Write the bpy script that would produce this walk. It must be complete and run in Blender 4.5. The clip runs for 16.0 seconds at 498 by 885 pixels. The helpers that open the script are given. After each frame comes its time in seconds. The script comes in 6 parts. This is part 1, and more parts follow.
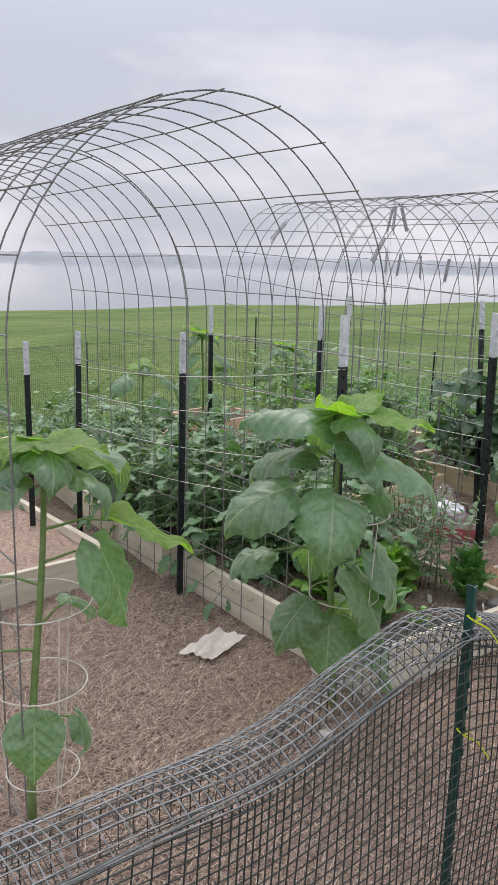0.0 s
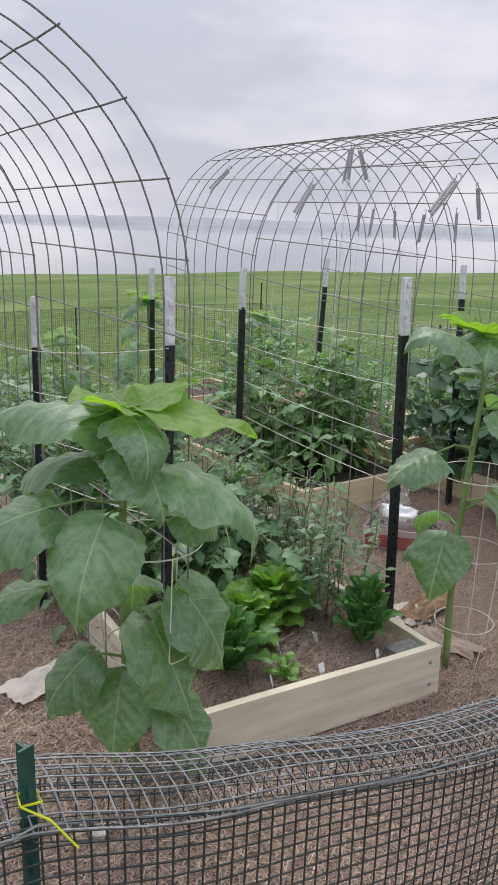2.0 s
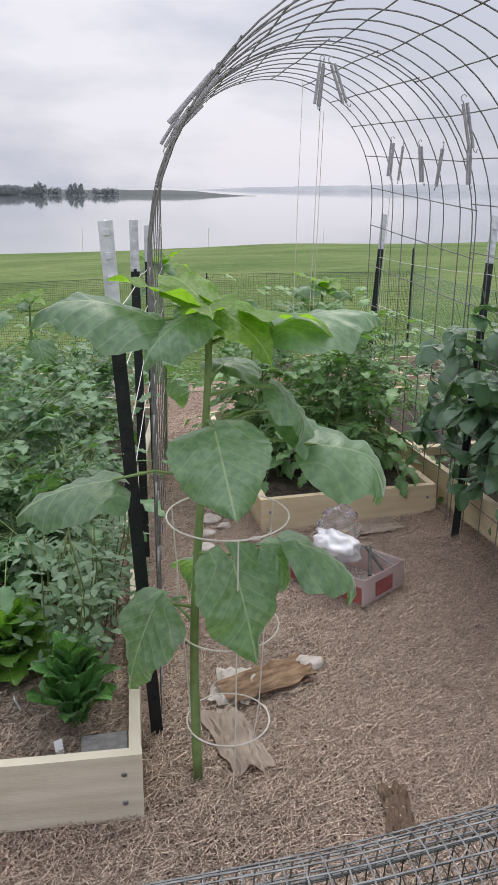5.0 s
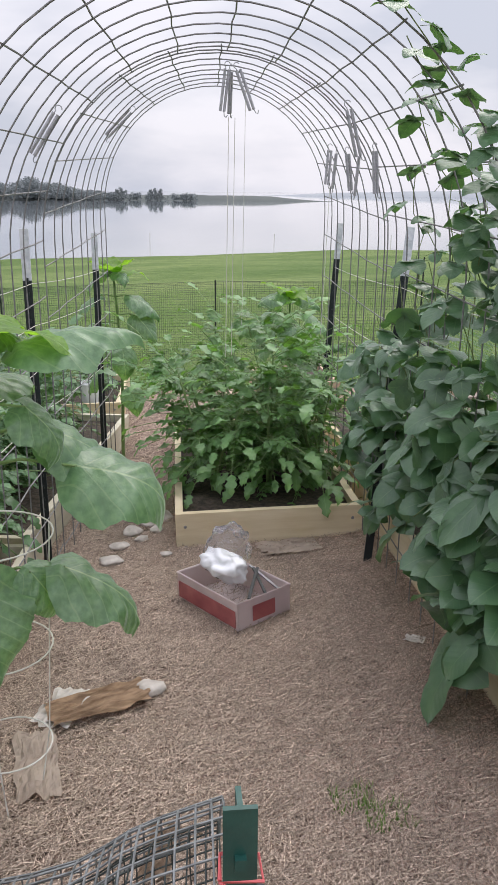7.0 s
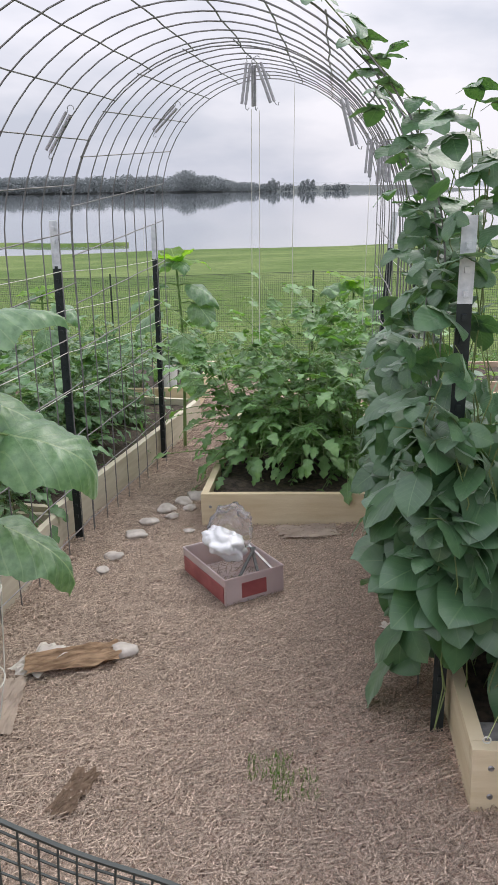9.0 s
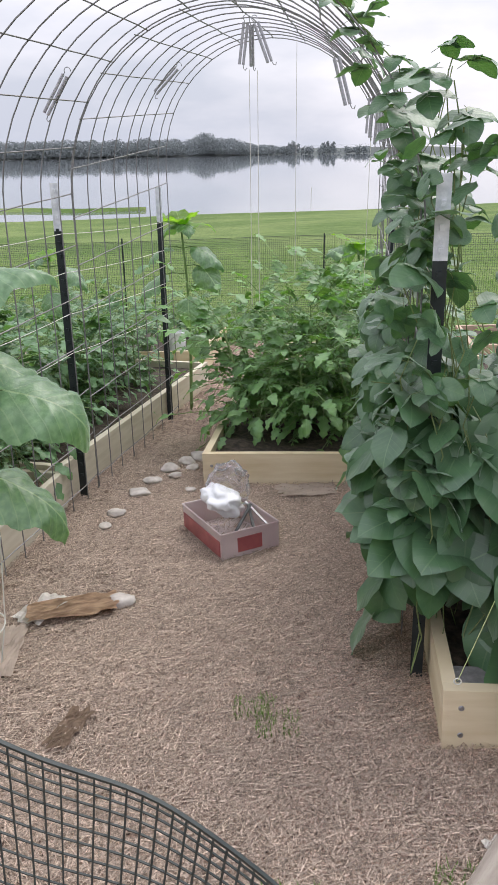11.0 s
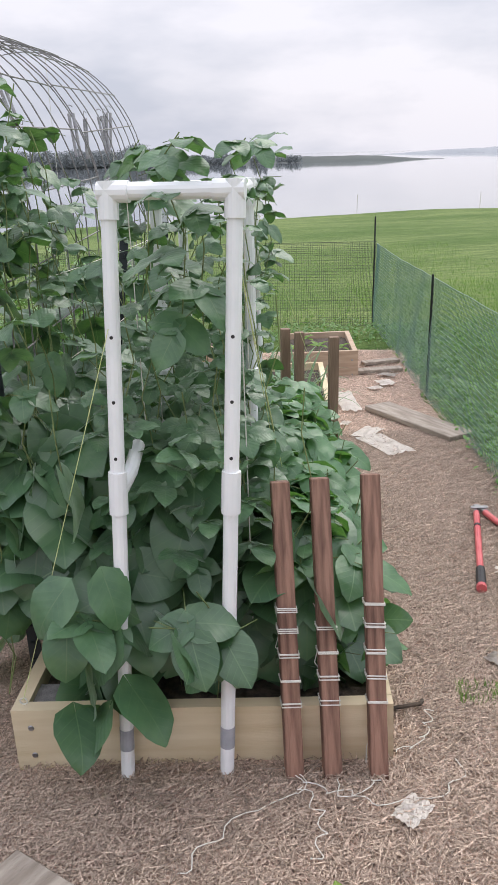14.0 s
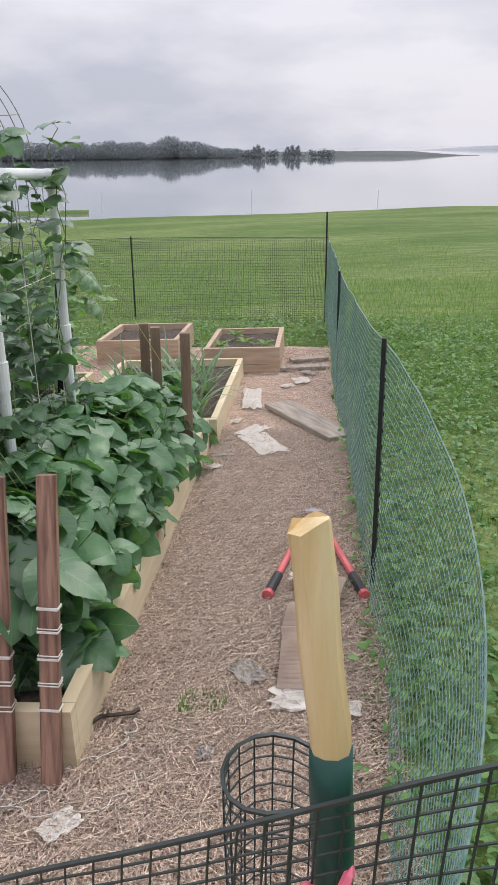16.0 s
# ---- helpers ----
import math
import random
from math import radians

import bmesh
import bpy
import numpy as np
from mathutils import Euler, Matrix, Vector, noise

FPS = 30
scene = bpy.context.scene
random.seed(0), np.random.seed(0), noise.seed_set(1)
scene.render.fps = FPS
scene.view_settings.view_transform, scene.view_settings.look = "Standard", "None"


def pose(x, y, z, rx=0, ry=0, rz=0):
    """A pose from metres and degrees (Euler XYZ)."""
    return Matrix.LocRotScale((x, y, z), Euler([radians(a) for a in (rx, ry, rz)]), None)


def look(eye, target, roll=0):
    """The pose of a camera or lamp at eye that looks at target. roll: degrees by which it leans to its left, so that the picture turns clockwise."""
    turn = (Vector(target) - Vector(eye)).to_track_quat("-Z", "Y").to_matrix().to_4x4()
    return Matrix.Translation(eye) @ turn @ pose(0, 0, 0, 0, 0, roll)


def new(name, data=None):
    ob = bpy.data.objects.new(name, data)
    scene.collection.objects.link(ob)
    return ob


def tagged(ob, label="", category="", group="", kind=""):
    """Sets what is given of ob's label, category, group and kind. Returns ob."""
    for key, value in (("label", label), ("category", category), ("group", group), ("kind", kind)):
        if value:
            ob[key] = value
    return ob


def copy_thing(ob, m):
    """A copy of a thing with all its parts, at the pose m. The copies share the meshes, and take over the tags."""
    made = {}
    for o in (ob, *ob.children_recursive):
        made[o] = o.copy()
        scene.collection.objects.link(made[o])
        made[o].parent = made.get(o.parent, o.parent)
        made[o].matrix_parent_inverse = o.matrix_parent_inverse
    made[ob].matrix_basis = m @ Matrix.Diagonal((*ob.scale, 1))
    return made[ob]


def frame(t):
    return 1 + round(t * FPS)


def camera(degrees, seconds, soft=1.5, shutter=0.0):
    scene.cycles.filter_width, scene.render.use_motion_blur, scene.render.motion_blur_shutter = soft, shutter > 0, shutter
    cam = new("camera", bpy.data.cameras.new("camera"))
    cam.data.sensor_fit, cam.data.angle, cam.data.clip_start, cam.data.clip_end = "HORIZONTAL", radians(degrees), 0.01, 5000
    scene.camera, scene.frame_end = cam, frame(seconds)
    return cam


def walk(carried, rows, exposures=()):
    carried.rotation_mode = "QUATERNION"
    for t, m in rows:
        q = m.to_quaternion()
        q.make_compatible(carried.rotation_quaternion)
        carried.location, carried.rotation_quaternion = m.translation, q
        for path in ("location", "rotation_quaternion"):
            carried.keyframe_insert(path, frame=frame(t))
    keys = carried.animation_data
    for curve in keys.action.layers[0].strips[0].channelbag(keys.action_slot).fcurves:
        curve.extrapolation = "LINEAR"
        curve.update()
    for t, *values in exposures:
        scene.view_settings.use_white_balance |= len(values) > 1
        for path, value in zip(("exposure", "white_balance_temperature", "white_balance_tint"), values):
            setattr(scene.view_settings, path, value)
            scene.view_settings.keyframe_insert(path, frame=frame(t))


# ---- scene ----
cam = camera(35.0, 16.0)
PATH = [
    (0, (0.388, -0.262, 1.389), (1.559, 1.295, 0.936), 1.4),
    (0.5, (0.627, -0.195, 1.371), (1.812, 1.354, 0.928), 1.8),
    (1, (0.916, -0.1, 1.368), (2.08, 1.461, 0.91), 1.7),
    (1.5, (1.193, -0.12, 1.36), (2.299, 1.47, 0.861), 1.9),
    (2, (1.5, -0.14, 1.346), (2.516, 1.496, 0.809), 1.8),
    (2.5, (1.813, -0.093, 1.314), (2.697, 1.604, 0.733), 1.3),
    (3, (2.066, -0.046, 1.302), (2.83, 1.696, 0.683), 1.0),
    (3.5, (2.386, -0.032, 1.285), (3.033, 1.75, 0.647), 1.3),
    (4, (2.729, -0.005, 1.274), (3.242, 1.818, 0.632), 0.5),
    (4.5, (3.042, 0.025, 1.273), (3.463, 1.874, 0.639), 0.6),
    (5, (3.373, -0.017, 1.259), (3.733, 1.851, 0.641), 0.4),
    (5.2, (3.461, -0.022, 1.259), (3.805, 1.851, 0.647), 0.2),
    (7.3, (4.212, -0.026, 1.279), (4.333, 1.876, 0.67), 0.7),
    (7.5, (4.279, -0.035, 1.278), (4.353, 1.868, 0.668), 0.8),
    (8, (4.423, -0.012, 1.263), (4.404, 1.892, 0.651), 0.6),
    (8.5, (4.558, -0.055, 1.272), (4.45, 1.843, 0.652), 0.1),
    (9, (4.672, -0.131, 1.278), (4.491, 1.76, 0.65), -0.6),
    (9.2, (4.69, -0.154, 1.275), (4.497, 1.734, 0.643), -0.4),
    (11.3, (4.791, -0.201, 1.268), (4.562, 1.655, 0.558), -1.1),
    (11.5, (4.809, -0.192, 1.264), (4.596, 1.666, 0.556), -1.5),
    (12, (4.923, -0.155, 1.257), (4.776, 1.716, 0.566), -2.2),
    (12.5, (5.111, -0.108, 1.283), (5.053, 1.774, 0.608), -1.9),
    (13, (5.334, -0.191, 1.286), (5.311, 1.693, 0.615), -2.3),
    (13.5, (5.505, -0.206, 1.285), (5.464, 1.674, 0.606), -1.7),
    (14, (5.723, -0.113, 1.267), (5.635, 1.763, 0.579), -1.5),
    (14.5, (5.996, -0.105, 1.274), (5.868, 1.766, 0.579), -1.3),
    (15, (6.231, -0.12, 1.288), (6.085, 1.748, 0.587), -0.7),
    (15.5, (6.385, -0.054, 1.265), (6.229, 1.813, 0.565), -0.8),
    (16, (6.524, 0.001, 1.243), (6.368, 1.868, 0.543), -0.7),
]
walk(cam, [(t, look(eye, target, roll)) for t, eye, target, roll in PATH], [(0.0, -0.08), (2.5, -0.08), (4.5, -0.08), (7.5, 0.07), (9.0, 0.08), (11.5, 0.22), (12.5, 0.22), (14.0, 0.08), (16.0, -0.09)])

# ---- world and light ----
SUN_AZ, SUN_EL = 30.0, 52.0
world = bpy.data.worlds.new("world")
scene.world = world
world.use_nodes = True
wn, wl = world.node_tree.nodes, world.node_tree.links
wn.clear()


def overcast_world():
    out = wn.new("ShaderNodeOutputWorld")
    bg = wn.new("ShaderNodeBackground")
    sky = wn.new("ShaderNodeTexSky")
    sky.sky_type, sky.sun_disc = "NISHITA", False
    sky.sun_elevation, sky.sun_rotation = radians(SUN_EL), radians(SUN_AZ)
    sky.dust_density = 4.0
    bg.inputs["Strength"].default_value = 0.12
    tc = wn.new("ShaderNodeTexCoord")
    mp = wn.new("ShaderNodeMapping")
    mp.inputs["Scale"].default_value = (1.0, 1.0, 2.9)
    mp.inputs["Location"].default_value = (0.35, 0.2, 0.1)
    n = wn.new("ShaderNodeTexNoise")
    n.inputs["Scale"].default_value, n.inputs["Detail"].default_value, n.inputs["Roughness"].default_value = 1.9, 6.0, 0.52
    ramp = wn.new("ShaderNodeValToRGB")
    ramp.color_ramp.elements[0].position, ramp.color_ramp.elements[0].color = 0.40, (5.0, 5.25, 6.2, 1)
    ramp.color_ramp.elements[1].position, ramp.color_ramp.elements[1].color = 0.56, (7.75, 7.6, 8.3, 1)
    mix = wn.new("ShaderNodeMixRGB")
    mix.inputs[0].default_value = 0.9
    wl.new(tc.outputs["Generated"], mp.inputs["Vector"])
    wl.new(mp.outputs["Vector"], n.inputs["Vector"])
    wl.new(n.outputs["Fac"], ramp.inputs["Fac"])
    wl.new(sky.outputs["Color"], mix.inputs[1])
    wl.new(ramp.outputs["Color"], mix.inputs[2])
    # an overcast sky grows brighter towards the zenith
    sep = wn.new("ShaderNodeSeparateXYZ")
    wl.new(tc.outputs["Generated"], sep.inputs[0])
    rise = wn.new("ShaderNodeMapRange")
    rise.inputs["From Min"].default_value, rise.inputs["From Max"].default_value = 0.22, 1.0
    rise.inputs["To Min"].default_value, rise.inputs["To Max"].default_value = 1.0, 2.15
    wl.new(sep.outputs[2], rise.inputs["Value"])
    dome = wn.new("ShaderNodeVectorMath")
    dome.operation = "SCALE"
    wl.new(mix.outputs["Color"], dome.inputs[0])
    wl.new(rise.outputs["Result"], dome.inputs["Scale"])
    wl.new(dome.outputs["Vector"], bg.inputs["Color"])
    wl.new(bg.outputs["Background"], out.inputs["Surface"])


overcast_world()
sun = new("sun", bpy.data.lights.new("sun", "SUN"))
sun.data.energy, sun.data.angle, sun.data.color = 1.5, radians(35), (1.0, 0.96, 0.9)
sun.rotation_euler = (radians(90 - SUN_EL), 0, radians(180 - SUN_AZ))


# ---- materials ----
def material(name, color, rough=0.7, metal=0.0, color2=None, scale=20.0, detail=4.0, bump=0.0, bump_scale=None, stretch=(1, 1, 1), vary=0.0, spec=0.5, low=0.35, high=0.65):
    m = bpy.data.materials.new(name)
    m.use_nodes = True
    nt = m.node_tree
    b = nt.nodes["Principled BSDF"]
    b.inputs["Roughness"].default_value, b.inputs["Metallic"].default_value = rough, metal
    b.inputs["Specular IOR Level"].default_value = spec
    b.inputs["Base Color"].default_value = (*color, 1)
    tc = nt.nodes.new("ShaderNodeTexCoord")
    mp = nt.nodes.new("ShaderNodeMapping")
    mp.inputs["Scale"].default_value = stretch
    nt.links.new(tc.outputs["Object"], mp.inputs["Vector"])
    col = None
    if color2 is not None:
        n = nt.nodes.new("ShaderNodeTexNoise")
        n.inputs["Scale"].default_value, n.inputs["Detail"].default_value = scale, detail
        nt.links.new(mp.outputs["Vector"], n.inputs["Vector"])
        r = nt.nodes.new("ShaderNodeValToRGB")
        r.color_ramp.elements[0].position, r.color_ramp.elements[1].position = low, high
        r.color_ramp.elements[0].color, r.color_ramp.elements[1].color = (*color, 1), (*color2, 1)
        nt.links.new(n.outputs["Fac"], r.inputs["Fac"])
        col = r.outputs["Color"]
    if vary:
        oi = nt.nodes.new("ShaderNodeObjectInfo")
        geo = nt.nodes.new("ShaderNodeNewGeometry")
        add = nt.nodes.new("ShaderNodeMath")
        add.operation = "ADD"
        nt.links.new(oi.outputs["Random"], add.inputs[0])
        nt.links.new(geo.outputs["Random Per Island"], add.inputs[1])
        mr = nt.nodes.new("ShaderNodeMapRange")
        mr.inputs["From Max"].default_value = 2.0
        mr.inputs["To Min"].default_value, mr.inputs["To Max"].default_value = 1 - vary, 1 + vary
        nt.links.new(add.outputs[0], mr.inputs["Value"])
        hsv = nt.nodes.new("ShaderNodeHueSaturation")
        nt.links.new(mr.outputs["Result"], hsv.inputs["Value"])
        if col is not None:
            nt.links.new(col, hsv.inputs["Color"])
        else:
            hsv.inputs["Color"].default_value = (*color, 1)
        col = hsv.outputs["Color"]
    if col is not None:
        nt.links.new(col, b.inputs["Base Color"])
    if bump:
        n2 = nt.nodes.new("ShaderNodeTexNoise")
        n2.inputs["Scale"].default_value, n2.inputs["Detail"].default_value = bump_scale or scale * 3, 6.0
        nt.links.new(mp.outputs["Vector"], n2.inputs["Vector"])
        bp = nt.nodes.new("ShaderNodeBump")
        bp.inputs["Strength"].default_value, bp.inputs["Distance"].default_value = bump, 0.01
        nt.links.new(n2.outputs["Fac"], bp.inputs["Height"])
        nt.links.new(bp.outputs["Normal"], b.inputs["Normal"])
    return m


GALV = material("galvanised_wire", (0.17, 0.165, 0.165), 0.55, 0.3, (0.27, 0.26, 0.255), 60)
POST_DARK = material("dark_post_paint", (0.007, 0.012, 0.014), 0.5, 0.0, (0.015, 0.022, 0.024), 30, bump=0.1)
POST_WHITE = material("white_post_tip", (0.55, 0.57, 0.61), 0.6, 0.0, (0.74, 0.75, 0.78), 45, bump=0.15)
WOOD_GREY = material("weathered_wood", (0.25, 0.21, 0.17), 0.85, 0.0, (0.41, 0.355, 0.295), 5, bump=0.4, bump_scale=40, stretch=(8, 1, 8))
CEDAR = material("cedar_box_board", (0.40, 0.285, 0.2), 0.75, 0.0, (0.53, 0.40, 0.29), 4, bump=0.2, bump_scale=30, stretch=(1, 8, 8), vary=0.1)
PEELED = material("peeled_stake", (0.60, 0.43, 0.20), 0.6, 0.0, (0.74, 0.58, 0.34), 5, bump=0.25, bump_scale=25, stretch=(7, 7, 0.7))
CARD = material("corrugated_card", (0.48, 0.39, 0.32), 0.9, 0.0, (0.63, 0.53, 0.44), 9, bump=0.3)
PAPER = material("pale_card", (0.74, 0.69, 0.63), 0.9, 0.0, (0.87, 0.83, 0.77), 12, bump=0.3)
BARK = material("bark_slab", (0.26, 0.165, 0.10), 0.9, 0.0, (0.56, 0.39, 0.25), 14, bump=0.7, bump_scale=40, stretch=(1, 3, 1))
STONE = material("pale_stone", (0.38, 0.34, 0.30), 0.9, 0.0, (0.60, 0.55, 0.50), 14, bump=0.5)
TWINE = material("white_twine", (0.62, 0.60, 0.54), 0.8, 0.0, (0.72, 0.70, 0.64), 60)
LIME = material("lime_cord", (0.58, 0.64, 0.26), 0.6, 0.0, (0.66, 0.70, 0.36), 60)
TIE_LIME = material("lime_plastic_tie", (0.66, 0.74, 0.015), 0.45, 0.0, (0.74, 0.80, 0.03), 60)
PINK = material("pink_cord", (0.75, 0.14, 0.22), 0.6, 0.0, (0.80, 0.2, 0.28), 60)
RED = material("red_plastic", (0.42, 0.035, 0.045), 0.4, 0.0, (0.52, 0.05, 0.06), 9)
REDGRIP = material("red_handle", (0.58, 0.10, 0.11), 0.45, 0.0, (0.68, 0.17, 0.17), 12)
BLACK = material("black_rubber", (0.02, 0.02, 0.022), 0.6, 0.0, (0.035, 0.035, 0.035), 20)
STEEL = material("dull_steel", (0.28, 0.28, 0.29), 0.45, 0.9, (0.38, 0.38, 0.39), 30)
BAG = material("white_bag_film", (0.82, 0.82, 0.84), 0.3, 0.0, (0.88, 0.88, 0.9), 14, bump=0.5, bump_scale=18)
GREYTUBE = material("grey_hook_spool", (0.34, 0.33, 0.36), 0.6, 0.0, (0.46, 0.45, 0.48), 40, bump=0.3, bump_scale=160, stretch=(1, 1, 3))
NET = material("dark_green_net", (0.020, 0.028, 0.027), 0.5, 0.0, (0.035, 0.046, 0.043), 30)
# edge strand of the dark net, sky reflection put into a paler colour
NET_EDGE = material("skylit_net_edge", (0.10, 0.11, 0.11), 0.5, 0.0, (0.20, 0.215, 0.21), 50)
NET_GREEN = material("green_net", (0.10, 0.20, 0.165), 0.3, 0.0, (0.20, 0.31, 0.27), 30)
# pale copy of the dark net: the sky's reflection painted on its fold
NET_PALE = material("skylit_net_fold", (0.10, 0.107, 0.107), 0.5, 0.0, (0.24, 0.25, 0.25), 40)
GREENPOST = material("green_post_paint", (0.008, 0.055, 0.045), 0.45, 0.0, (0.014, 0.075, 0.06), 30, bump=0.1)
TAPE = material("grey_tape", (0.33, 0.34, 0.37), 0.5, 0.0, (0.4, 0.41, 0.44), 30)
WOOD_POST = material("brown_post_wood", (0.20, 0.135, 0.09), 0.8, 0.0, (0.30, 0.21, 0.145), 6, bump=0.3, bump_scale=40, stretch=(6, 6, 0.6))
SLATE = material("grey_paver", (0.16, 0.155, 0.15), 0.9, 0.0, (0.23, 0.22, 0.215), 40, bump=0.4)
STEM = material("green_stem", (0.16, 0.25, 0.08), 0.55, 0.0, (0.22, 0.32, 0.12), 30, bump=0.2)
VINE = material("thin_vine", (0.12, 0.17, 0.05), 0.6, 0.0, (0.2, 0.24, 0.09), 30)
PINE = material("pine_board", (0.60, 0.49, 0.31), 0.65, 0.0, (0.70, 0.60, 0.42), 3.0, bump=0.15, bump_scale=30, stretch=(1, 1, 9), vary=0.08)
PINE_PALE = material("weathered_pine_board", (0.53, 0.475, 0.36), 0.7, 0.0, (0.65, 0.60, 0.48), 3.0, bump=0.18, bump_scale=30, stretch=(1, 1, 9), vary=0.08)
SOIL = material("bed_soil", (0.035, 0.028, 0.022), 0.95, 0.0, (0.10, 0.075, 0.055), 40, bump=0.8, bump_scale=60)
PVC = material("white_pvc", (0.78, 0.80, 0.81), 0.35, 0.0, (0.86, 0.87, 0.87), 6)
STAKE = material("stained_stake", (0.11, 0.055, 0.038), 0.7, 0.0, (0.33, 0.19, 0.135), 11, bump=0.3, bump_scale=40, stretch=(6, 6, 0.6), vary=0.15)


def leaf_material(name, dark, light, vein, rough=0.5, translucent=0.28, vein_scale=60.0, vary=0.28, relief_by=0.12, sheen=0.15, spec=0.6):
    """Leaf with a midrib along local y, side veins, light passing through, and a shade of its own for each leaf."""
    m = material(name, dark, rough, 0.0, light, 14, 3, bump=0.14, bump_scale=40, vary=vary, spec=spec)
    nt = m.node_tree
    b = nt.nodes["Principled BSDF"]
    uv = nt.nodes.new("ShaderNodeUVMap")
    sep = nt.nodes.new("ShaderNodeSeparateXYZ")
    nt.links.new(uv.outputs["UV"], sep.inputs[0])

    def math_node(op, a, c=None):
        n = nt.nodes.new("ShaderNodeMath")
        n.operation = op
        for i, v in enumerate((a, c)):
            if v is None:
                continue
            if isinstance(v, (int, float)):
                n.inputs[i].default_value = v
            else:
                nt.links.new(v, n.inputs[i])
        return n.outputs[0]

    au = math_node("ABSOLUTE", math_node("SUBTRACT", sep.outputs[0], 0.5))
    rib = math_node("LESS_THAN", au, 0.011)
    wave = math_node("SINE", math_node("MULTIPLY", math_node("SUBTRACT", sep.outputs[1], math_node("MULTIPLY", au, 0.9)), vein_scale))
    side = math_node("MULTIPLY", math_node("GREATER_THAN", wave, 0.96), 0.4)
    fac = math_node("MAXIMUM", rib, side)
    src = b.inputs["Base Color"].links[0].from_socket
    mix = nt.nodes.new("ShaderNodeMixRGB")
    mix.inputs[2].default_value = (*vein, 1)
    nt.links.new(fac, mix.inputs[0])
    nt.links.new(src, mix.inputs[1])
    nt.links.new(mix.outputs[0], b.inputs["Base Color"])
    relief = math_node("ADD", math_node("MULTIPLY", wave, 0.5), math_node("MULTIPLY", fac, -1.0))
    vb = nt.nodes.new("ShaderNodeBump")
    vb.inputs["Strength"].default_value, vb.inputs["Distance"].default_value = relief_by, 0.004
    nt.links.new(relief, vb.inputs["Height"])
    nt.links.new(b.inputs["Normal"].links[0].from_socket, vb.inputs["Normal"])
    nt.links.new(vb.outputs["Normal"], b.inputs["Normal"])
    b.inputs["Sheen Weight"].default_value, b.inputs["Sheen Roughness"].default_value = sheen, 0.35
    b.inputs["Sheen Tint"].default_value = (0.9, 1.0, 0.92, 1)
    tr = nt.nodes.new("ShaderNodeBsdfTranslucent")
    warm = nt.nodes.new("ShaderNodeMixRGB")
    warm.blend_type = "MULTIPLY"
    warm.inputs[0].default_value = 1.0
    warm.inputs[2].default_value = (1.7, 1.9, 0.6, 1)
    nt.links.new(mix.outputs[0], warm.inputs[1])
    nt.links.new(warm.outputs[0], tr.inputs["Color"])
    ms = nt.nodes.new("ShaderNodeMixShader")
    ms.inputs[0].default_value = translucent
    out = nt.nodes["Material Output"]
    nt.links.new(b.outputs[0], ms.inputs[1])
    nt.links.new(tr.outputs[0], ms.inputs[2])
    nt.links.new(ms.outputs[0], out.inputs["Surface"])
    return m


SUNLEAF = leaf_material("sunflower_leaf", (0.105, 0.20, 0.098), (0.165, 0.28, 0.15), (0.27, 0.38, 0.22), 0.36, 0.38, 40.0, relief_by=0.35, sheen=0.8, spec=1.0)
# yellow-green of young leaves; on older blades it paints in light from behind
SUNYOUNG_BACKLIT = leaf_material("young_and_backlit_sunflower_leaf", (0.138, 0.250, 0.037), (0.200, 0.338, 0.062), (0.312, 0.450, 0.150), 0.45, 0.55)
BEANLEAF = leaf_material("bean_leaf", (0.053, 0.128, 0.06), (0.096, 0.192, 0.09), (0.105, 0.20, 0.095), 0.38, 0.22, 40.0, relief_by=0.08, sheen=0.5, spec=0.8)
BUSHLEAF = leaf_material("bush_bean_leaf", (0.075, 0.180, 0.080), (0.128, 0.255, 0.118), (0.15, 0.275, 0.135), 0.36, 0.25, 40.0, relief_by=0.05, sheen=0.15)
TOMLEAF = leaf_material("tomato_leaf", (0.072, 0.155, 0.068), (0.125, 0.235, 0.10), (0.16, 0.28, 0.13), 0.4, 0.25, 50.0, vary=0.4)
TOMFRESH = leaf_material("fresh_tomato_leaf", (0.095, 0.20, 0.07), (0.165, 0.295, 0.105), (0.2, 0.33, 0.14), 0.42, 0.3, 50.0, vary=0.4)
LETTUCE = leaf_material("lettuce_leaf", (0.120, 0.264, 0.036), (0.192, 0.372, 0.066), (0.264, 0.432, 0.144), 0.4, 0.3, 30.0)
ROMAINE = leaf_material("dark_lettuce_leaf", (0.054, 0.169, 0.041), (0.095, 0.243, 0.054), (0.203, 0.351, 0.121), 0.4, 0.2, 30.0)
PEALEAF = leaf_material("pea_leaf", (0.130, 0.221, 0.130), (0.195, 0.299, 0.182), (0.260, 0.364, 0.234), 0.5, 0.25, 30.0)
WEED = leaf_material("weed_leaf", (0.075, 0.175, 0.045), (0.135, 0.265, 0.07), (0.2, 0.36, 0.12), 0.5, 0.3, 30.0)
BLADE = leaf_material("grass_blade", (0.090, 0.188, 0.038), (0.150, 0.255, 0.060), (0.180, 0.285, 0.075), 0.55, 0.3, 20.0)


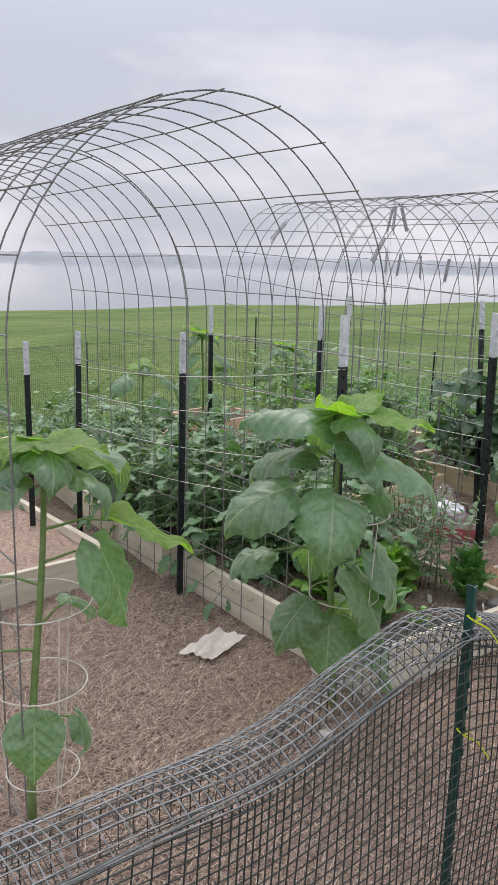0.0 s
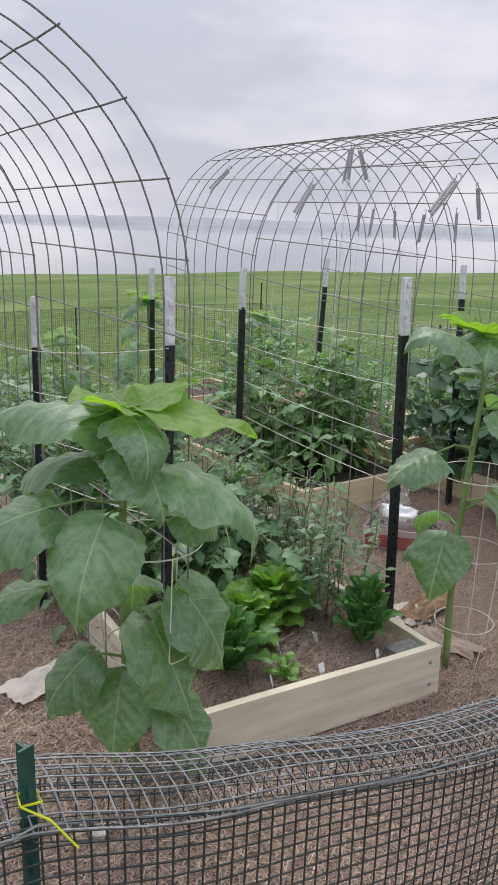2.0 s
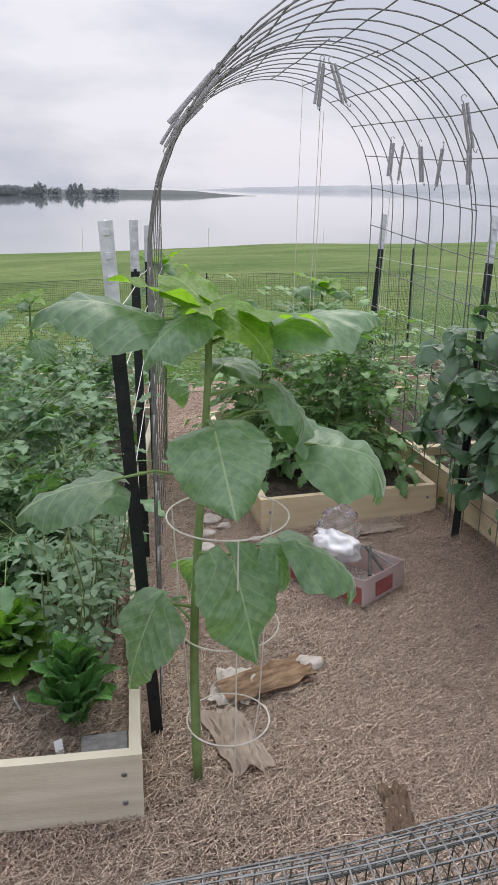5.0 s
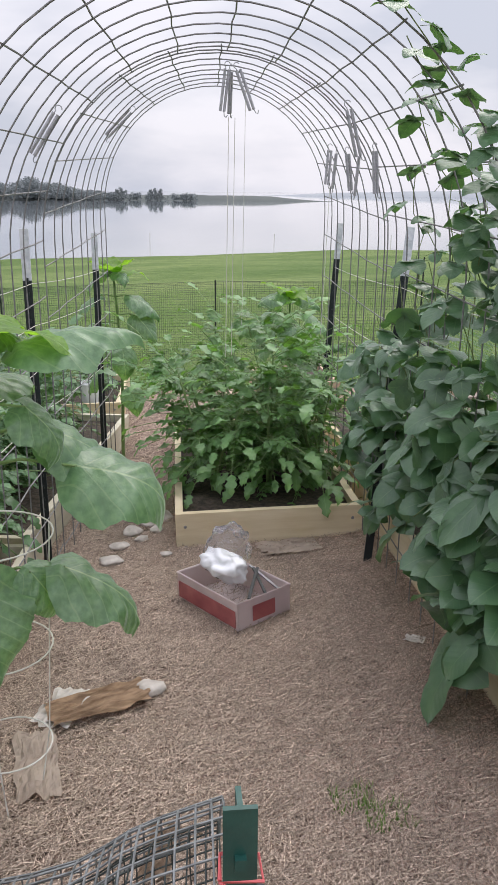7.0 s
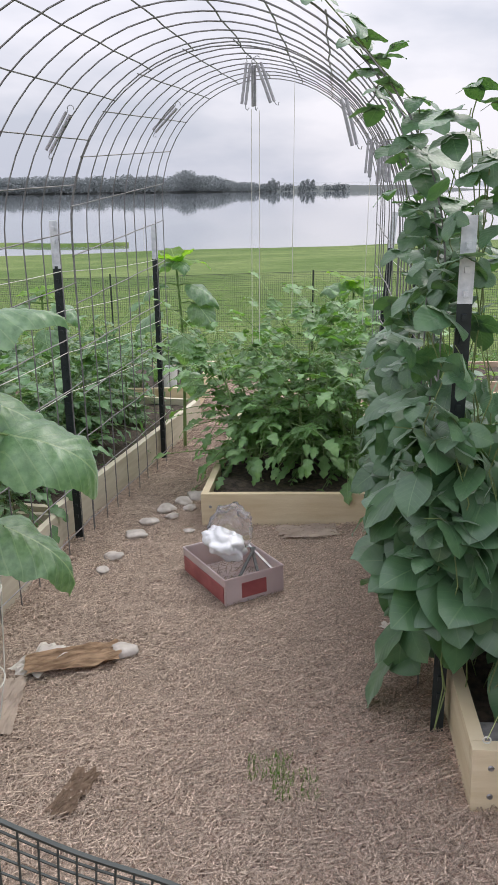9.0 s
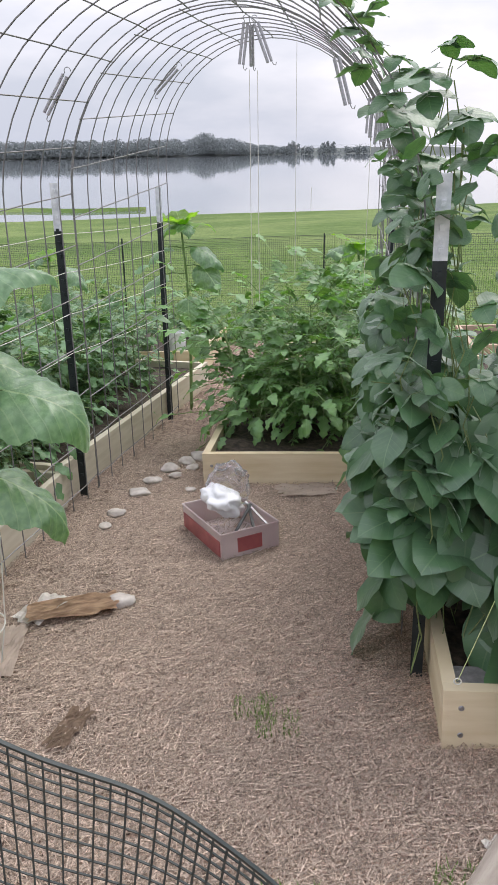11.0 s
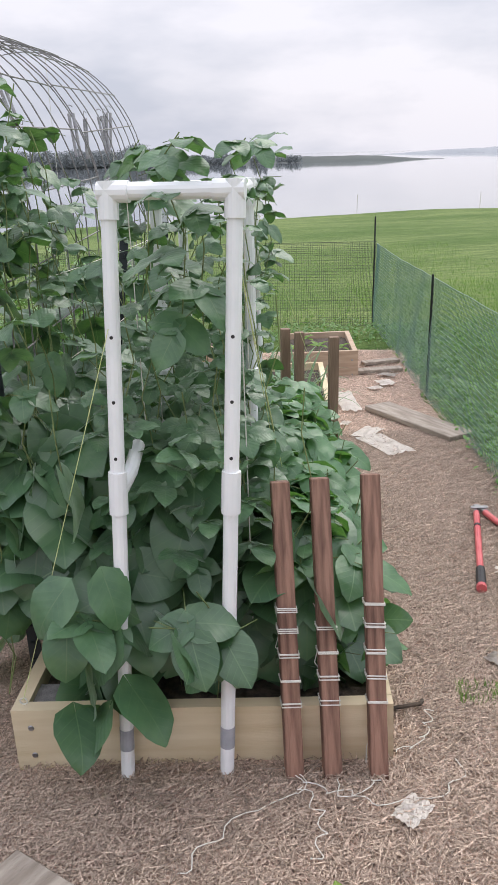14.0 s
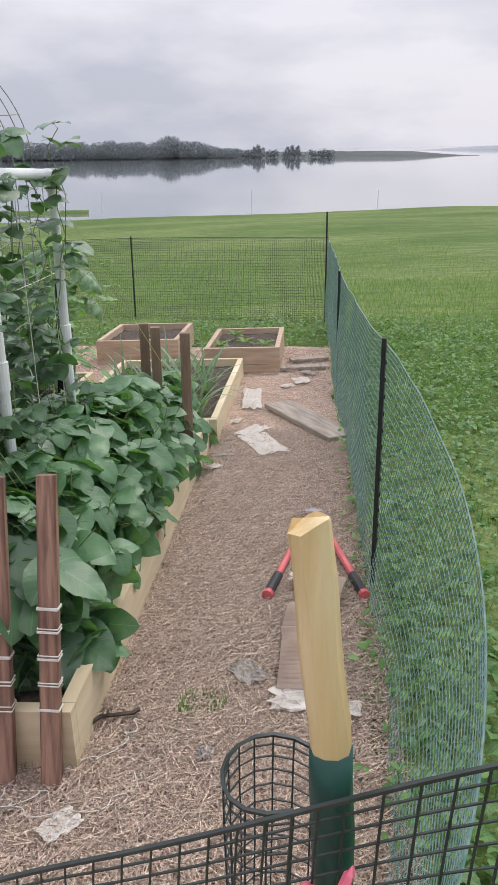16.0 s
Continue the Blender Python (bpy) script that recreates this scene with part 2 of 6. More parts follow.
def mulch_material(name, value_low_x, value_high_x):
    """Weathered straw and wood fibre: fibres in several directions, darker damp patches, pale dry ones."""
    m = bpy.data.materials.new(name)
    m.use_nodes = True
    nt = m.node_tree
    b = nt.nodes["Principled BSDF"]
    b.inputs["Roughness"].default_value = 0.95
    b.inputs["Specular IOR Level"].default_value = 0.2
    tc = nt.nodes.new("ShaderNodeTexCoord")
    warp = nt.nodes.new("ShaderNodeTexNoise")
    warp.inputs["Scale"].default_value = 9.0
    nt.links.new(tc.outputs["Object"], warp.inputs["Vector"])
    acc = None
    for ang, sx, sy in ((10, 24, 210), (47, 28, 230), (85, 22, 200), (121, 26, 220), (160, 25, 205)):
        mp = nt.nodes.new("ShaderNodeMapping")
        mp.vector_type = "TEXTURE"
        mp.inputs["Rotation"].default_value = (0, 0, radians(ang))
        mp.inputs["Scale"].default_value = (1 / sx, 1 / sy, 1)
        addv = nt.nodes.new("ShaderNodeMixRGB")
        addv.blend_type = "ADD"
        addv.inputs[0].default_value = 0.02
        nt.links.new(tc.outputs["Object"], addv.inputs[1])
        nt.links.new(warp.outputs["Color"], addv.inputs[2])
        nt.links.new(addv.outputs[0], mp.inputs["Vector"])
        n = nt.nodes.new("ShaderNodeTexNoise")
        n.inputs["Scale"].default_value, n.inputs["Detail"].default_value = 1.0, 3.0
        nt.links.new(mp.outputs["Vector"], n.inputs["Vector"])
        if acc is None:
            acc = n.outputs["Fac"]
        else:
            mx = nt.nodes.new("ShaderNodeMath")
            mx.operation = "MAXIMUM"
            nt.links.new(acc, mx.inputs[0])
            nt.links.new(n.outputs["Fac"], mx.inputs[1])
            acc = mx.outputs[0]
    r = nt.nodes.new("ShaderNodeValToRGB")
    els = r.color_ramp.elements
    els[0].position, els[0].color = 0.49, (0.05, 0.038, 0.034, 1)
    els[1].position, els[1].color = 0.80, (0.66, 0.565, 0.50, 1)
    mid = els.new(0.615)
    mid.color = (0.335, 0.247, 0.203, 1)
    nt.links.new(acc, r.inputs["Fac"])
    big = nt.nodes.new("ShaderNodeTexNoise")
    big.inputs["Scale"].default_value, big.inputs["Detail"].default_value = 1.3, 5.0
    nt.links.new(tc.outputs["Object"], big.inputs["Vector"])
    br = nt.nodes.new("ShaderNodeValToRGB")
    br.color_ramp.elements[0].position, br.color_ramp.elements[0].color = 0.34, (0.9, 0.87, 0.85, 1)
    br.color_ramp.elements[1].position, br.color_ramp.elements[1].color = 0.66, (1.08, 1.05, 0.98, 1)
    nt.links.new(big.outputs["Fac"], br.inputs["Fac"])
    mul = nt.nodes.new("ShaderNodeMixRGB")
    mul.blend_type = "MULTIPLY"
    mul.inputs[0].default_value = 1.0
    nt.links.new(r.outputs["Color"], mul.inputs[1])
    nt.links.new(br.outputs["Color"], mul.inputs[2])
    # colour value rises from low x to high x, along a wavering edge
    sx = nt.nodes.new("ShaderNodeSeparateXYZ")
    nt.links.new(tc.outputs["Object"], sx.inputs[0])
    wob = nt.nodes.new("ShaderNodeMath")
    wob.operation = "MULTIPLY_ADD"
    wob.inputs[1].default_value = 1.2
    nt.links.new(big.outputs["Fac"], wob.inputs[0])
    nt.links.new(sx.outputs[0], wob.inputs[2])
    gain = nt.nodes.new("ShaderNodeMapRange")
    gain.inputs["From Min"].default_value, gain.inputs["From Max"].default_value = 4.3, 5.4
    gain.inputs["To Min"].default_value, gain.inputs["To Max"].default_value = value_low_x, value_high_x
    nt.links.new(wob.outputs[0], gain.inputs["Value"])
    scaled = nt.nodes.new("ShaderNodeHueSaturation")
    nt.links.new(mul.outputs[0], scaled.inputs["Color"])
    nt.links.new(gain.outputs["Result"], scaled.inputs["Value"])
    nt.links.new(scaled.outputs["Color"], b.inputs["Base Color"])
    bp = nt.nodes.new("ShaderNodeBump")
    bp.inputs["Strength"].default_value, bp.inputs["Distance"].default_value = 1.0, 0.014
    nt.links.new(acc, bp.inputs["Height"])
    nt.links.new(bp.outputs["Normal"], b.inputs["Normal"])
    return m


def lawn_material():
    m = bpy.data.materials.new("mown_lawn")
    m.use_nodes = True
    nt = m.node_tree
    b = nt.nodes["Principled BSDF"]
    b.inputs["Roughness"].default_value = 0.9
    b.inputs["Specular IOR Level"].default_value = 0.15
    tc = nt.nodes.new("ShaderNodeTexCoord")
    cols = []
    for sc, st, lo, hi, c0, c1 in ((0.16, (1, 1.6, 1), 0.36, 0.66, (0.092, 0.152, 0.042), (0.172, 0.228, 0.085)), (1.6, (1, 3.0, 1), 0.35, 0.68, (0.72, 0.78, 0.7), (1.22, 1.16, 1.15)), (22.0, (1, 1, 1), 0.3, 0.7, (0.6, 0.64, 0.55), (1.36, 1.3, 1.3))):
        mp = nt.nodes.new("ShaderNodeMapping")
        mp.inputs["Scale"].default_value = st
        nt.links.new(tc.outputs["Object"], mp.inputs["Vector"])
        n = nt.nodes.new("ShaderNodeTexNoise")
        n.inputs["Scale"].default_value, n.inputs["Detail"].default_value = sc, 6.0
        nt.links.new(mp.outputs["Vector"], n.inputs["Vector"])
        r = nt.nodes.new("ShaderNodeValToRGB")
        r.color_ramp.elements[0].position, r.color_ramp.elements[1].position = lo, hi
        r.color_ramp.elements[0].color, r.color_ramp.elements[1].color = (*c0, 1), (*c1, 1)
        nt.links.new(n.outputs["Fac"], r.inputs["Fac"])
        cols.append((r.outputs["Color"], n.outputs["Fac"]))
    cur = cols[0][0]
    for c, _ in cols[1:]:
        mul = nt.nodes.new("ShaderNodeMixRGB")
        mul.blend_type = "MULTIPLY"
        mul.inputs[0].default_value = 1.0
        nt.links.new(cur, mul.inputs[1])
        nt.links.new(c, mul.inputs[2])
        cur = mul.outputs[0]
    nt.links.new(cur, b.inputs["Base Color"])
    bp = nt.nodes.new("ShaderNodeBump")
    bp.inputs["Strength"].default_value, bp.inputs["Distance"].default_value = 0.7, 0.05
    nt.links.new(cols[2][1], bp.inputs["Height"])
    nt.links.new(bp.outputs["Normal"], b.inputs["Normal"])
    return m


def water_material():
    m = material("lake_water", (0.16, 0.18, 0.20), 0.03, 0.0, spec=0.9)
    nt = m.node_tree
    b = nt.nodes["Principled BSDF"]
    tc = nt.nodes.new("ShaderNodeTexCoord")
    mp = nt.nodes.new("ShaderNodeMapping")
    mp.inputs["Scale"].default_value = (0.25, 1.4, 1)
    nt.links.new(tc.outputs["Object"], mp.inputs["Vector"])
    n = nt.nodes.new("ShaderNodeTexNoise")
    n.inputs["Scale"].default_value, n.inputs["Detail"].default_value = 1.2, 3.0
    nt.links.new(mp.outputs["Vector"], n.inputs["Vector"])
    bp = nt.nodes.new("ShaderNodeBump")
    bp.inputs["Strength"].default_value, bp.inputs["Distance"].default_value = 0.06, 0.02
    nt.links.new(n.outputs["Fac"], bp.inputs["Height"])
    nt.links.new(bp.outputs["Normal"], b.inputs["Normal"])
    return m


GROUND = lawn_material()
MULCH = mulch_material("straw_mulch", 0.84, 1.85)
BED_STRAW = mulch_material("fresh_bed_straw", 1.5, 1.6)
WATER = water_material()
STRAW = material("straw_piece", (0.19, 0.134, 0.099), 0.85, 0.0, (0.64, 0.51, 0.405), 140, vary=0.85)
# tree colour greyed and lightened to paint in the haze over the lake
HAZED_WOODS = material("far_woods", (0.24, 0.265, 0.27), 0.95, 0.0, (0.285, 0.31, 0.31), 0.2, vary=0.12)
# distance haze is put into the shore's pale bluish base colour
HAZE = material("far_shore_painted_haze", (0.30, 0.32, 0.345), 0.95, 0.0, (0.36, 0.38, 0.40), 0.05)
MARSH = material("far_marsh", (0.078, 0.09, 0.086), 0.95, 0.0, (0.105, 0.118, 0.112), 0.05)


# ---- mesh helpers ----
def link_mesh(name, bm, mat, parent=None, label="", smooth=False):
    me = bpy.data.meshes.new(name)
    bm.to_mesh(me)
    bm.free()
    if smooth:
        for p in me.polygons:
            p.use_smooth = True
    for m in (mat if isinstance(mat, (list, tuple)) else [mat]):
        me.materials.append(m)
    ob = new(name, me)
    if parent is not None:
        ob.parent = parent
    if label:
        ob["label"] = label
    return ob


def part(name, bm, mat, parent, label="", smooth=False):
    return link_mesh(name, bm, mat, parent, label, smooth)


def thing(name, m, label, category, group="", kind=""):
    e = new(name)
    e.matrix_basis = m
    e.empty_display_size = 0.05
    return tagged(e, label, category, group, kind)


def add_box(bm, x0, x1, y0, y1, z0, z1, bevel=0.0):
    g = bmesh.ops.create_cube(bm, size=1.0, matrix=Matrix.Translation(((x0 + x1) / 2, (y0 + y1) / 2, (z0 + z1) / 2)) @ Matrix.Diagonal((x1 - x0, y1 - y0, z1 - z0, 1)))
    if bevel:
        es = {e for v in g["verts"] for e in v.link_edges}
        bmesh.ops.bevel(bm, geom=list(es), offset=bevel, segments=1, affect="EDGES")
    return bm


def box(x0, x1, y0, y1, z0, z1, bevel=0.0):
    return add_box(bmesh.new(), x0, x1, y0, y1, z0, z1, bevel)


def add_tube(bm, pts, radius, sides=6, radii=None, cap=True):
    """A tube along the points, in one piece."""
    rings = []
    pts = [Vector(p) for p in pts]
    n = len(pts)
    ref = None
    for i, p in enumerate(pts):
        d = (pts[min(i + 1, n - 1)] - pts[max(i - 1, 0)])
        d = d.normalized() if d.length > 1e-9 else Vector((0, 0, 1))
        if ref is None:
            ref = Vector((0, 0, 1)) if abs(d.z) < 0.9 else Vector((1, 0, 0))
        a = (ref - d * ref.dot(d))
        a = a.normalized() if a.length > 1e-6 else d.orthogonal().normalized()
        ref = a
        b = d.cross(a)
        r = radii[i] if radii else radius
        rings.append([bm.verts.new(p + r * (math.cos(2 * math.pi * k / sides) * a + math.sin(2 * math.pi * k / sides) * b)) for k in range(sides)])
    for r0, r1 in zip(rings, rings[1:]):
        for k in range(sides):
            bm.faces.new((r0[k], r0[(k + 1) % sides], r1[(k + 1) % sides], r1[k]))
    if cap:
        bm.faces.new(rings[0][::-1])
        bm.faces.new(rings[-1])
    return bm


def tube(pts, radius, sides=6, radii=None):
    return add_tube(bmesh.new(), pts, radius, sides, radii)


def smoothstep(a, b, x):
    t = min(1.0, max(0.0, (x - a) / (b - a)))  # falls where a > b
    return t * t * (3 - 2 * t)


# ---- ground ----
def slope(x, y):
    dip = 0.05 * smoothstep(2.2, 3.2, x) * smoothstep(5.3, 4.6, x) * smoothstep(0.7, 1.4, y) * smoothstep(7, 5, y)
    return -0.14 + 0.03 * (max(-8, min(x, 14)) - 6) - 0.047 * (max(y, -12) - 1.45) - dip


WATER_Z = -2.75


def shore(x):
    return 46 + 2.0 * math.sin(x * 0.05 + 0.4) + 1.0 * math.sin(x * 0.17 + 2.0)


def height(x, y):
    z = slope(x, min(y, 46))
    far = y - shore(x)
    if y > 8:
        z += 0.06 * math.sin(x * 0.3 + y * 0.21) * smoothstep(8, 16, y)
    z -= 0.07 * smoothstep(6.75, 6.4, x) * smoothstep(6.9, 6.4, y) * smoothstep(-3.1, -2.8, x) * smoothstep(-2.1, -1.8, y)
    return z - 1.6 * smoothstep(-0.5, 2.0, far) - 1.0 * smoothstep(0, 40, far)
def mesh_ob(name, verts, faces, mat, parent=None, label="", smooth=True):
    me = bpy.data.meshes.new(name)
    me.from_pydata(verts, [], faces)
    if smooth:
        me.polygons.foreach_set("use_smooth", [True] * len(me.polygons))
    me.materials.append(mat)
    ob = new(name, me)
    if parent is not None:
        ob.parent = parent
    if label:
        ob["label"] = label
    return ob


def axis(lo, hi, fine_lo, fine_hi, step):
    a = list(np.arange(fine_lo, fine_hi + 1e-6, step))
    v, s = fine_hi, step
    while v < hi:
        s *= 1.22
        v += s
        a.append(v)
    v, s = fine_lo, step
    while v > lo:
        s *= 1.22
        v -= s
        a.insert(0, v)
    return a


def build_ground():
    xs, ys = axis(-1800, 1800, -4, 9, 0.25), axis(-200, 2600, -2, 54, 0.4)
    verts = [(x, y, height(x, y)) for y in ys for x in xs]
    w = len(xs)
    faces = [(j * w + i, j * w + i + 1, (j + 1) * w + i + 1, (j + 1) * w + i) for j in range(len(ys) - 1) for i in range(w - 1)]
    return tagged(mesh_ob("ground", verts, faces, GROUND), "mown green lawn sloping gently to the lake shore", "lawn", kind="structure")


build_ground()
tagged(mesh_ob("water", [(-1800, 30, WATER_Z), (1800, 30, WATER_Z), (1800, 2600, WATER_Z), (-1800, 2600, WATER_Z)], [(0, 1, 2, 3)], WATER), "calm grey lake reflecting an overcast sky", "lake", kind="structure")


def edge_right(y):
    return 6.78 + 0.10 * math.sin(y * 2.3) + 0.05 * math.sin(y * 7.1)


def edge_back(x):
    return 7.0 + 0.22 * math.sin(x * 1.7) + 0.1 * math.sin(x * 5.3)


def mulch_floor():
    nx, ny = 90, 90
    verts, faces = [], []
    for j in range(ny + 1):
        for i in range(nx + 1):
            y = -2.2 + (edge_back(-3 + 9.8 * i / nx) + 2.2) * j / ny
            x = -3.2 + (edge_right(y) + 3.2) * i / nx
            rim = min(i, nx - i, j, ny - j) / 2
            verts.append((x, y, slope(x, y) - 0.018 + min(1.0, rim) * 0.02 + 0.008 * noise.noise((x * 2.2, y * 2.2, 0)) + 0.006 * noise.noise((x * 9, y * 9, 3))))
    w = nx + 1
    for j in range(ny):
        for i in range(nx):
            k = j * w + i
            faces.append((k, k + 1, k + w + 1, k + w))
    return tagged(mesh_ob("mulch_floor", verts, faces, MULCH), "trampled brown straw mulch covering the garden paths", "mulch", kind="structure")


mulch_floor()


def g_at(x, y):
    return slope(x, y) + 0.008


# ---- the far side of the lake ----
def land_strip(name, az0, az1, dist, tall, label, wob, mat):
    verts, faces = [], []
    n = 120
    for i in range(n + 1):
        az = radians(az0 + (az1 - az0) * i / n)
        fade = smoothstep(0, 10, i) * smoothstep(n, n - 10, i)
        h = tall * (0.8 + 0.12 * noise.noise((i * 0.11, wob, 0)) + 0.14 * noise.noise((i * 0.9, wob, 2))) * fade * (0.4 + 0.6 * smoothstep(8, 24, math.degrees(az)) if tall > 5 else 1.0)
        for d, z in ((dist, WATER_Z - 0.3), (dist + 2, WATER_Z + 0.4 * fade + 0.05), (dist + 10, WATER_Z + 0.1 + h), (dist + 60, WATER_Z - 0.5)):
            verts.append((5 + d * math.sin(az), d * math.cos(az), z))
    for i in range(n):
        for k in range(3):
            a = i * 4 + k
            faces.append((a, a + 4, a + 5, a + 1))
    return tagged(mesh_ob(name, verts, faces, mat), label, "far shore", kind="structure")


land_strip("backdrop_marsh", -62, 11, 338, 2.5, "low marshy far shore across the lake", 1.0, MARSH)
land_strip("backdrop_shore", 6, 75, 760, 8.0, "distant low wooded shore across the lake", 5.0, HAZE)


def far_woods():
    rnd = random.Random(7)
    verts, faces = [], []

    def crown(x, y, z, r, h):
        for _ in range(int(130 * h / 5)):
            u = rnd.random()
            a = rnd.uniform(0, 2 * math.pi)
            rr = r * math.sqrt(max(0.05, 1 - (2 * u - 1) ** 2)) * rnd.uniform(0.55, 1.0)
            c = Vector((x + rr * math.cos(a), y + rr * math.sin(a), z + h * (0.12 + 0.88 * u)))
            s = rnd.uniform(0.22, 0.55)
            k = len(verts)
            for _ in range(3):
                verts.append(tuple(c + Vector((rnd.uniform(-s, s), rnd.uniform(-s, s), rnd.uniform(-s, s)))))
            faces.append((k, k + 1, k + 2))

    def tall(a):
        """Height of the wood's edge by bearing, in degrees."""
        rough = 0.5 + 0.5 * noise.noise((a * 0.7, 3, 0))
        if a < -8.8:
            return 5.4 + 2.2 * rough + 2.0 * smoothstep(0.9, 0.2, abs(a + 9.7))
        return 2.6 + 3.4 * smoothstep(-4.5, -8.8, a) + 1.0 * rough

    for i in range(1000):
        a = rnd.uniform(-60, -3.4) if i % 5 else rnd.uniform(-24, -5)
        h = tall(a) * rnd.uniform(0.72, 1.05)
        d = 331 + rnd.uniform(0, 14)
        crown(5 + d * math.sin(radians(a)), d * math.cos(radians(a)), WATER_Z - 0.1, 1.2 + h * 0.25, h)
    for k in range(60):
        a = rnd.uniform(-5.0, 1.5)
        crown(5 + 334 * math.sin(radians(a)), 334 * math.cos(radians(a)), WATER_Z, 1.3, rnd.uniform(1.6, 3.0))
    for a, h in ((-3.9, 4.4), (-3.65, 5.2), (-3.4, 4.2), (-1.6, 4.2), (-1.25, 4.8), (-0.95, 5.0)):
        for k in range(3):
            crown(5 + 334 * math.sin(radians(a)) + rnd.uniform(-0.5, 0.5), 334 * math.cos(radians(a)), WATER_Z, 0.75, h * rnd.uniform(0.8, 1.0))
    return tagged(mesh_ob("far_woods", verts, faces, HAZED_WOODS, smooth=False), "grey-green woods along the far shore with haze painted into their colour", "woods", kind="stuff")


far_woods()


def grass_spit():
    verts, faces = [], []
    n = 40
    for i in range(n + 1):
        x = -22 + 13.5 * i / n
        w = 1.1 * math.sin(math.pi * i / n) ** 0.6 + 0.05
        y = 53.5 + 1.2 * noise.noise((x * 0.2, 0, 0))
        verts += [(x, y - w, WATER_Z - 0.05), (x, y - w * 0.3, WATER_Z + 0.22), (x, y + w, WATER_Z - 0.05)]
    for i in range(n):
        for k in range(2):
            faces.append((i * 3 + k, i * 3 + 3 + k, i * 3 + 4 + k, i * 3 + 1 + k))
    return tagged(mesh_ob("grass_spit", verts, faces, GROUND), "narrow green grass spit lying just off the lawn's shore", "spit", kind="structure")


grass_spit()
for x, d in ((2.7, 49.5), (10.2, 49), (17.3, 48.5), (-6.5, 49.5)):
    p = link_mesh("marker_pole", tube([(x, d, WATER_Z - 0.6), (x + 0.01, d, WATER_Z + 0.4), (x + 0.03, d, WATER_Z + 1.55)], 0.018, 6), TWINE)
    tagged(p, "thin pale marker pole standing at the water's edge", "pole", "marker poles by the shore")


# ---- raised beds ----
def slope_frame(x, y, z):
    """A pose that lies with the slope of the garden."""
    ex = Vector((1, 0, 0.03)).normalized()
    ez = ex.cross(Vector((0, 1, -0.047))).normalized()
    ey = ez.cross(ex)
    return Matrix(((ex.x, ey.x, ez.x, x), (ex.y, ey.y, ez.y, y), (ex.z, ey.z, ez.z, z), (0, 0, 0, 1)))


def screw(bm_parent, x, y, z, axis_y=True):
    bm = bmesh.new()
    bmesh.ops.create_cone(bm, cap_ends=True, segments=10, radius1=0.008, radius2=0.006, depth=0.003, matrix=Matrix.Translation((x, y, z)) @ (Matrix.Rotation(radians(90), 4, "X") if axis_y else Matrix.Rotation(radians(90), 4, "Y")))
    return part("screw", bm, STEEL, bm_parent)


def warped_board(x0, x1, y0, y1, z0, z1, seed):
    """A board with worn corners and a slight bow."""
    bm = box(x0, x1, y0, y1, z0, z1)
    along_x = (x1 - x0) > (y1 - y0)
    es = [e for e in bm.edges if abs((e.verts[0].co - e.verts[1].co)[0 if along_x else 1]) > 0.3]
    bmesh.ops.subdivide_edges(bm, edges=es, cuts=10, use_grid_fill=True)
    for v in bm.verts:
        s = v.co.x if along_x else v.co.y
        w = 0.004 * noise.noise((s * 1.3, seed, 0))
        if along_x:
            v.co.y += w
        else:
            v.co.x += w
        v.co.z += 0.003 * noise.noise((s * 2.0, seed, 5)) if v.co.z > (z0 + z1) / 2 else 0
    return bm


def raised_bed(x0, x1, y0, y1, z, h, label, mat, fill=SOIL, t=0.036, fill_drop=0.05, boards=1, name="raised_bed", group="raised garden beds", lie=None):
    w, l = x1 - x0, y1 - y0
    e = thing(name, lie or slope_frame(x0, y0, z), label, "raised bed", group)
    hb = h / boards
    for b in range(boards):
        zb0, zb1 = b * hb + (0.002 if b else 0), (b + 1) * hb
        part("board", warped_board(0, w, 0, t, zb0, zb1, 1 + b + x0), mat, e)
        part("board", warped_board(0, w, l - t, l, zb0, zb1, 2 + b + x0), mat, e)
        part("board", warped_board(0, t, t + 0.001, l - t - 0.001, zb0, zb1, 3 + b + x0), mat, e)
        part("board", warped_board(w - t, w, t + 0.001, l - t - 0.001, zb0, zb1, 4 + b + x0), mat, e)
    nx, ny = max(6, int(w / 0.06)), max(6, int(l / 0.06))
    verts = [(t + (w - 2 * t) * i / nx, t + (l - 2 * t) * j / ny, h - fill_drop + 0.02 * noise.noise((x0 + i * 0.3, y0 + j * 0.3, 0)) + 0.012 * noise.noise((i * 1.1, j * 1.1, x0))) for j in range(ny + 1) for i in range(nx + 1)]
    faces = [(j * (nx + 1) + i, j * (nx + 1) + i + 1, (j + 1) * (nx + 1) + i + 1, (j + 1) * (nx + 1) + i) for j in range(ny) for i in range(nx)]
    f = mesh_ob("soil", verts, faces, fill, e)
    f["label"] = "straw mulch" if fill in (MULCH, BED_STRAW) else "dark soil"
    for sx in (0.045, w - 0.045):
        for sz in (h * 0.28, h * 0.72):
            screw(e, sx, -0.002, sz)
    return e


raised_bed(2.435, 3.425, 1.66, 3.14, -0.275, 0.19, "pale pine raised bed mulched with straw and planted with lettuce", PINE_PALE, BED_STRAW, t=0.03, lie=pose(2.435, 1.662, -0.272, -2.7, 0, -2.7))
raised_bed(2.47, 3.47, 3.27, 5.67, -0.35, 0.2, "pale pine raised bed full of dark leafy tomatoes", PINE_PALE, SOIL, lie=pose(2.47, 3.27, -0.352, -2.7, 0, -7.3))
raised_bed(2.7, 3.7, 5.75, 7.0, slope(2.7, 5.75), 0.19, "pale pine raised bed of leafy vegetables behind another bed", PINE)
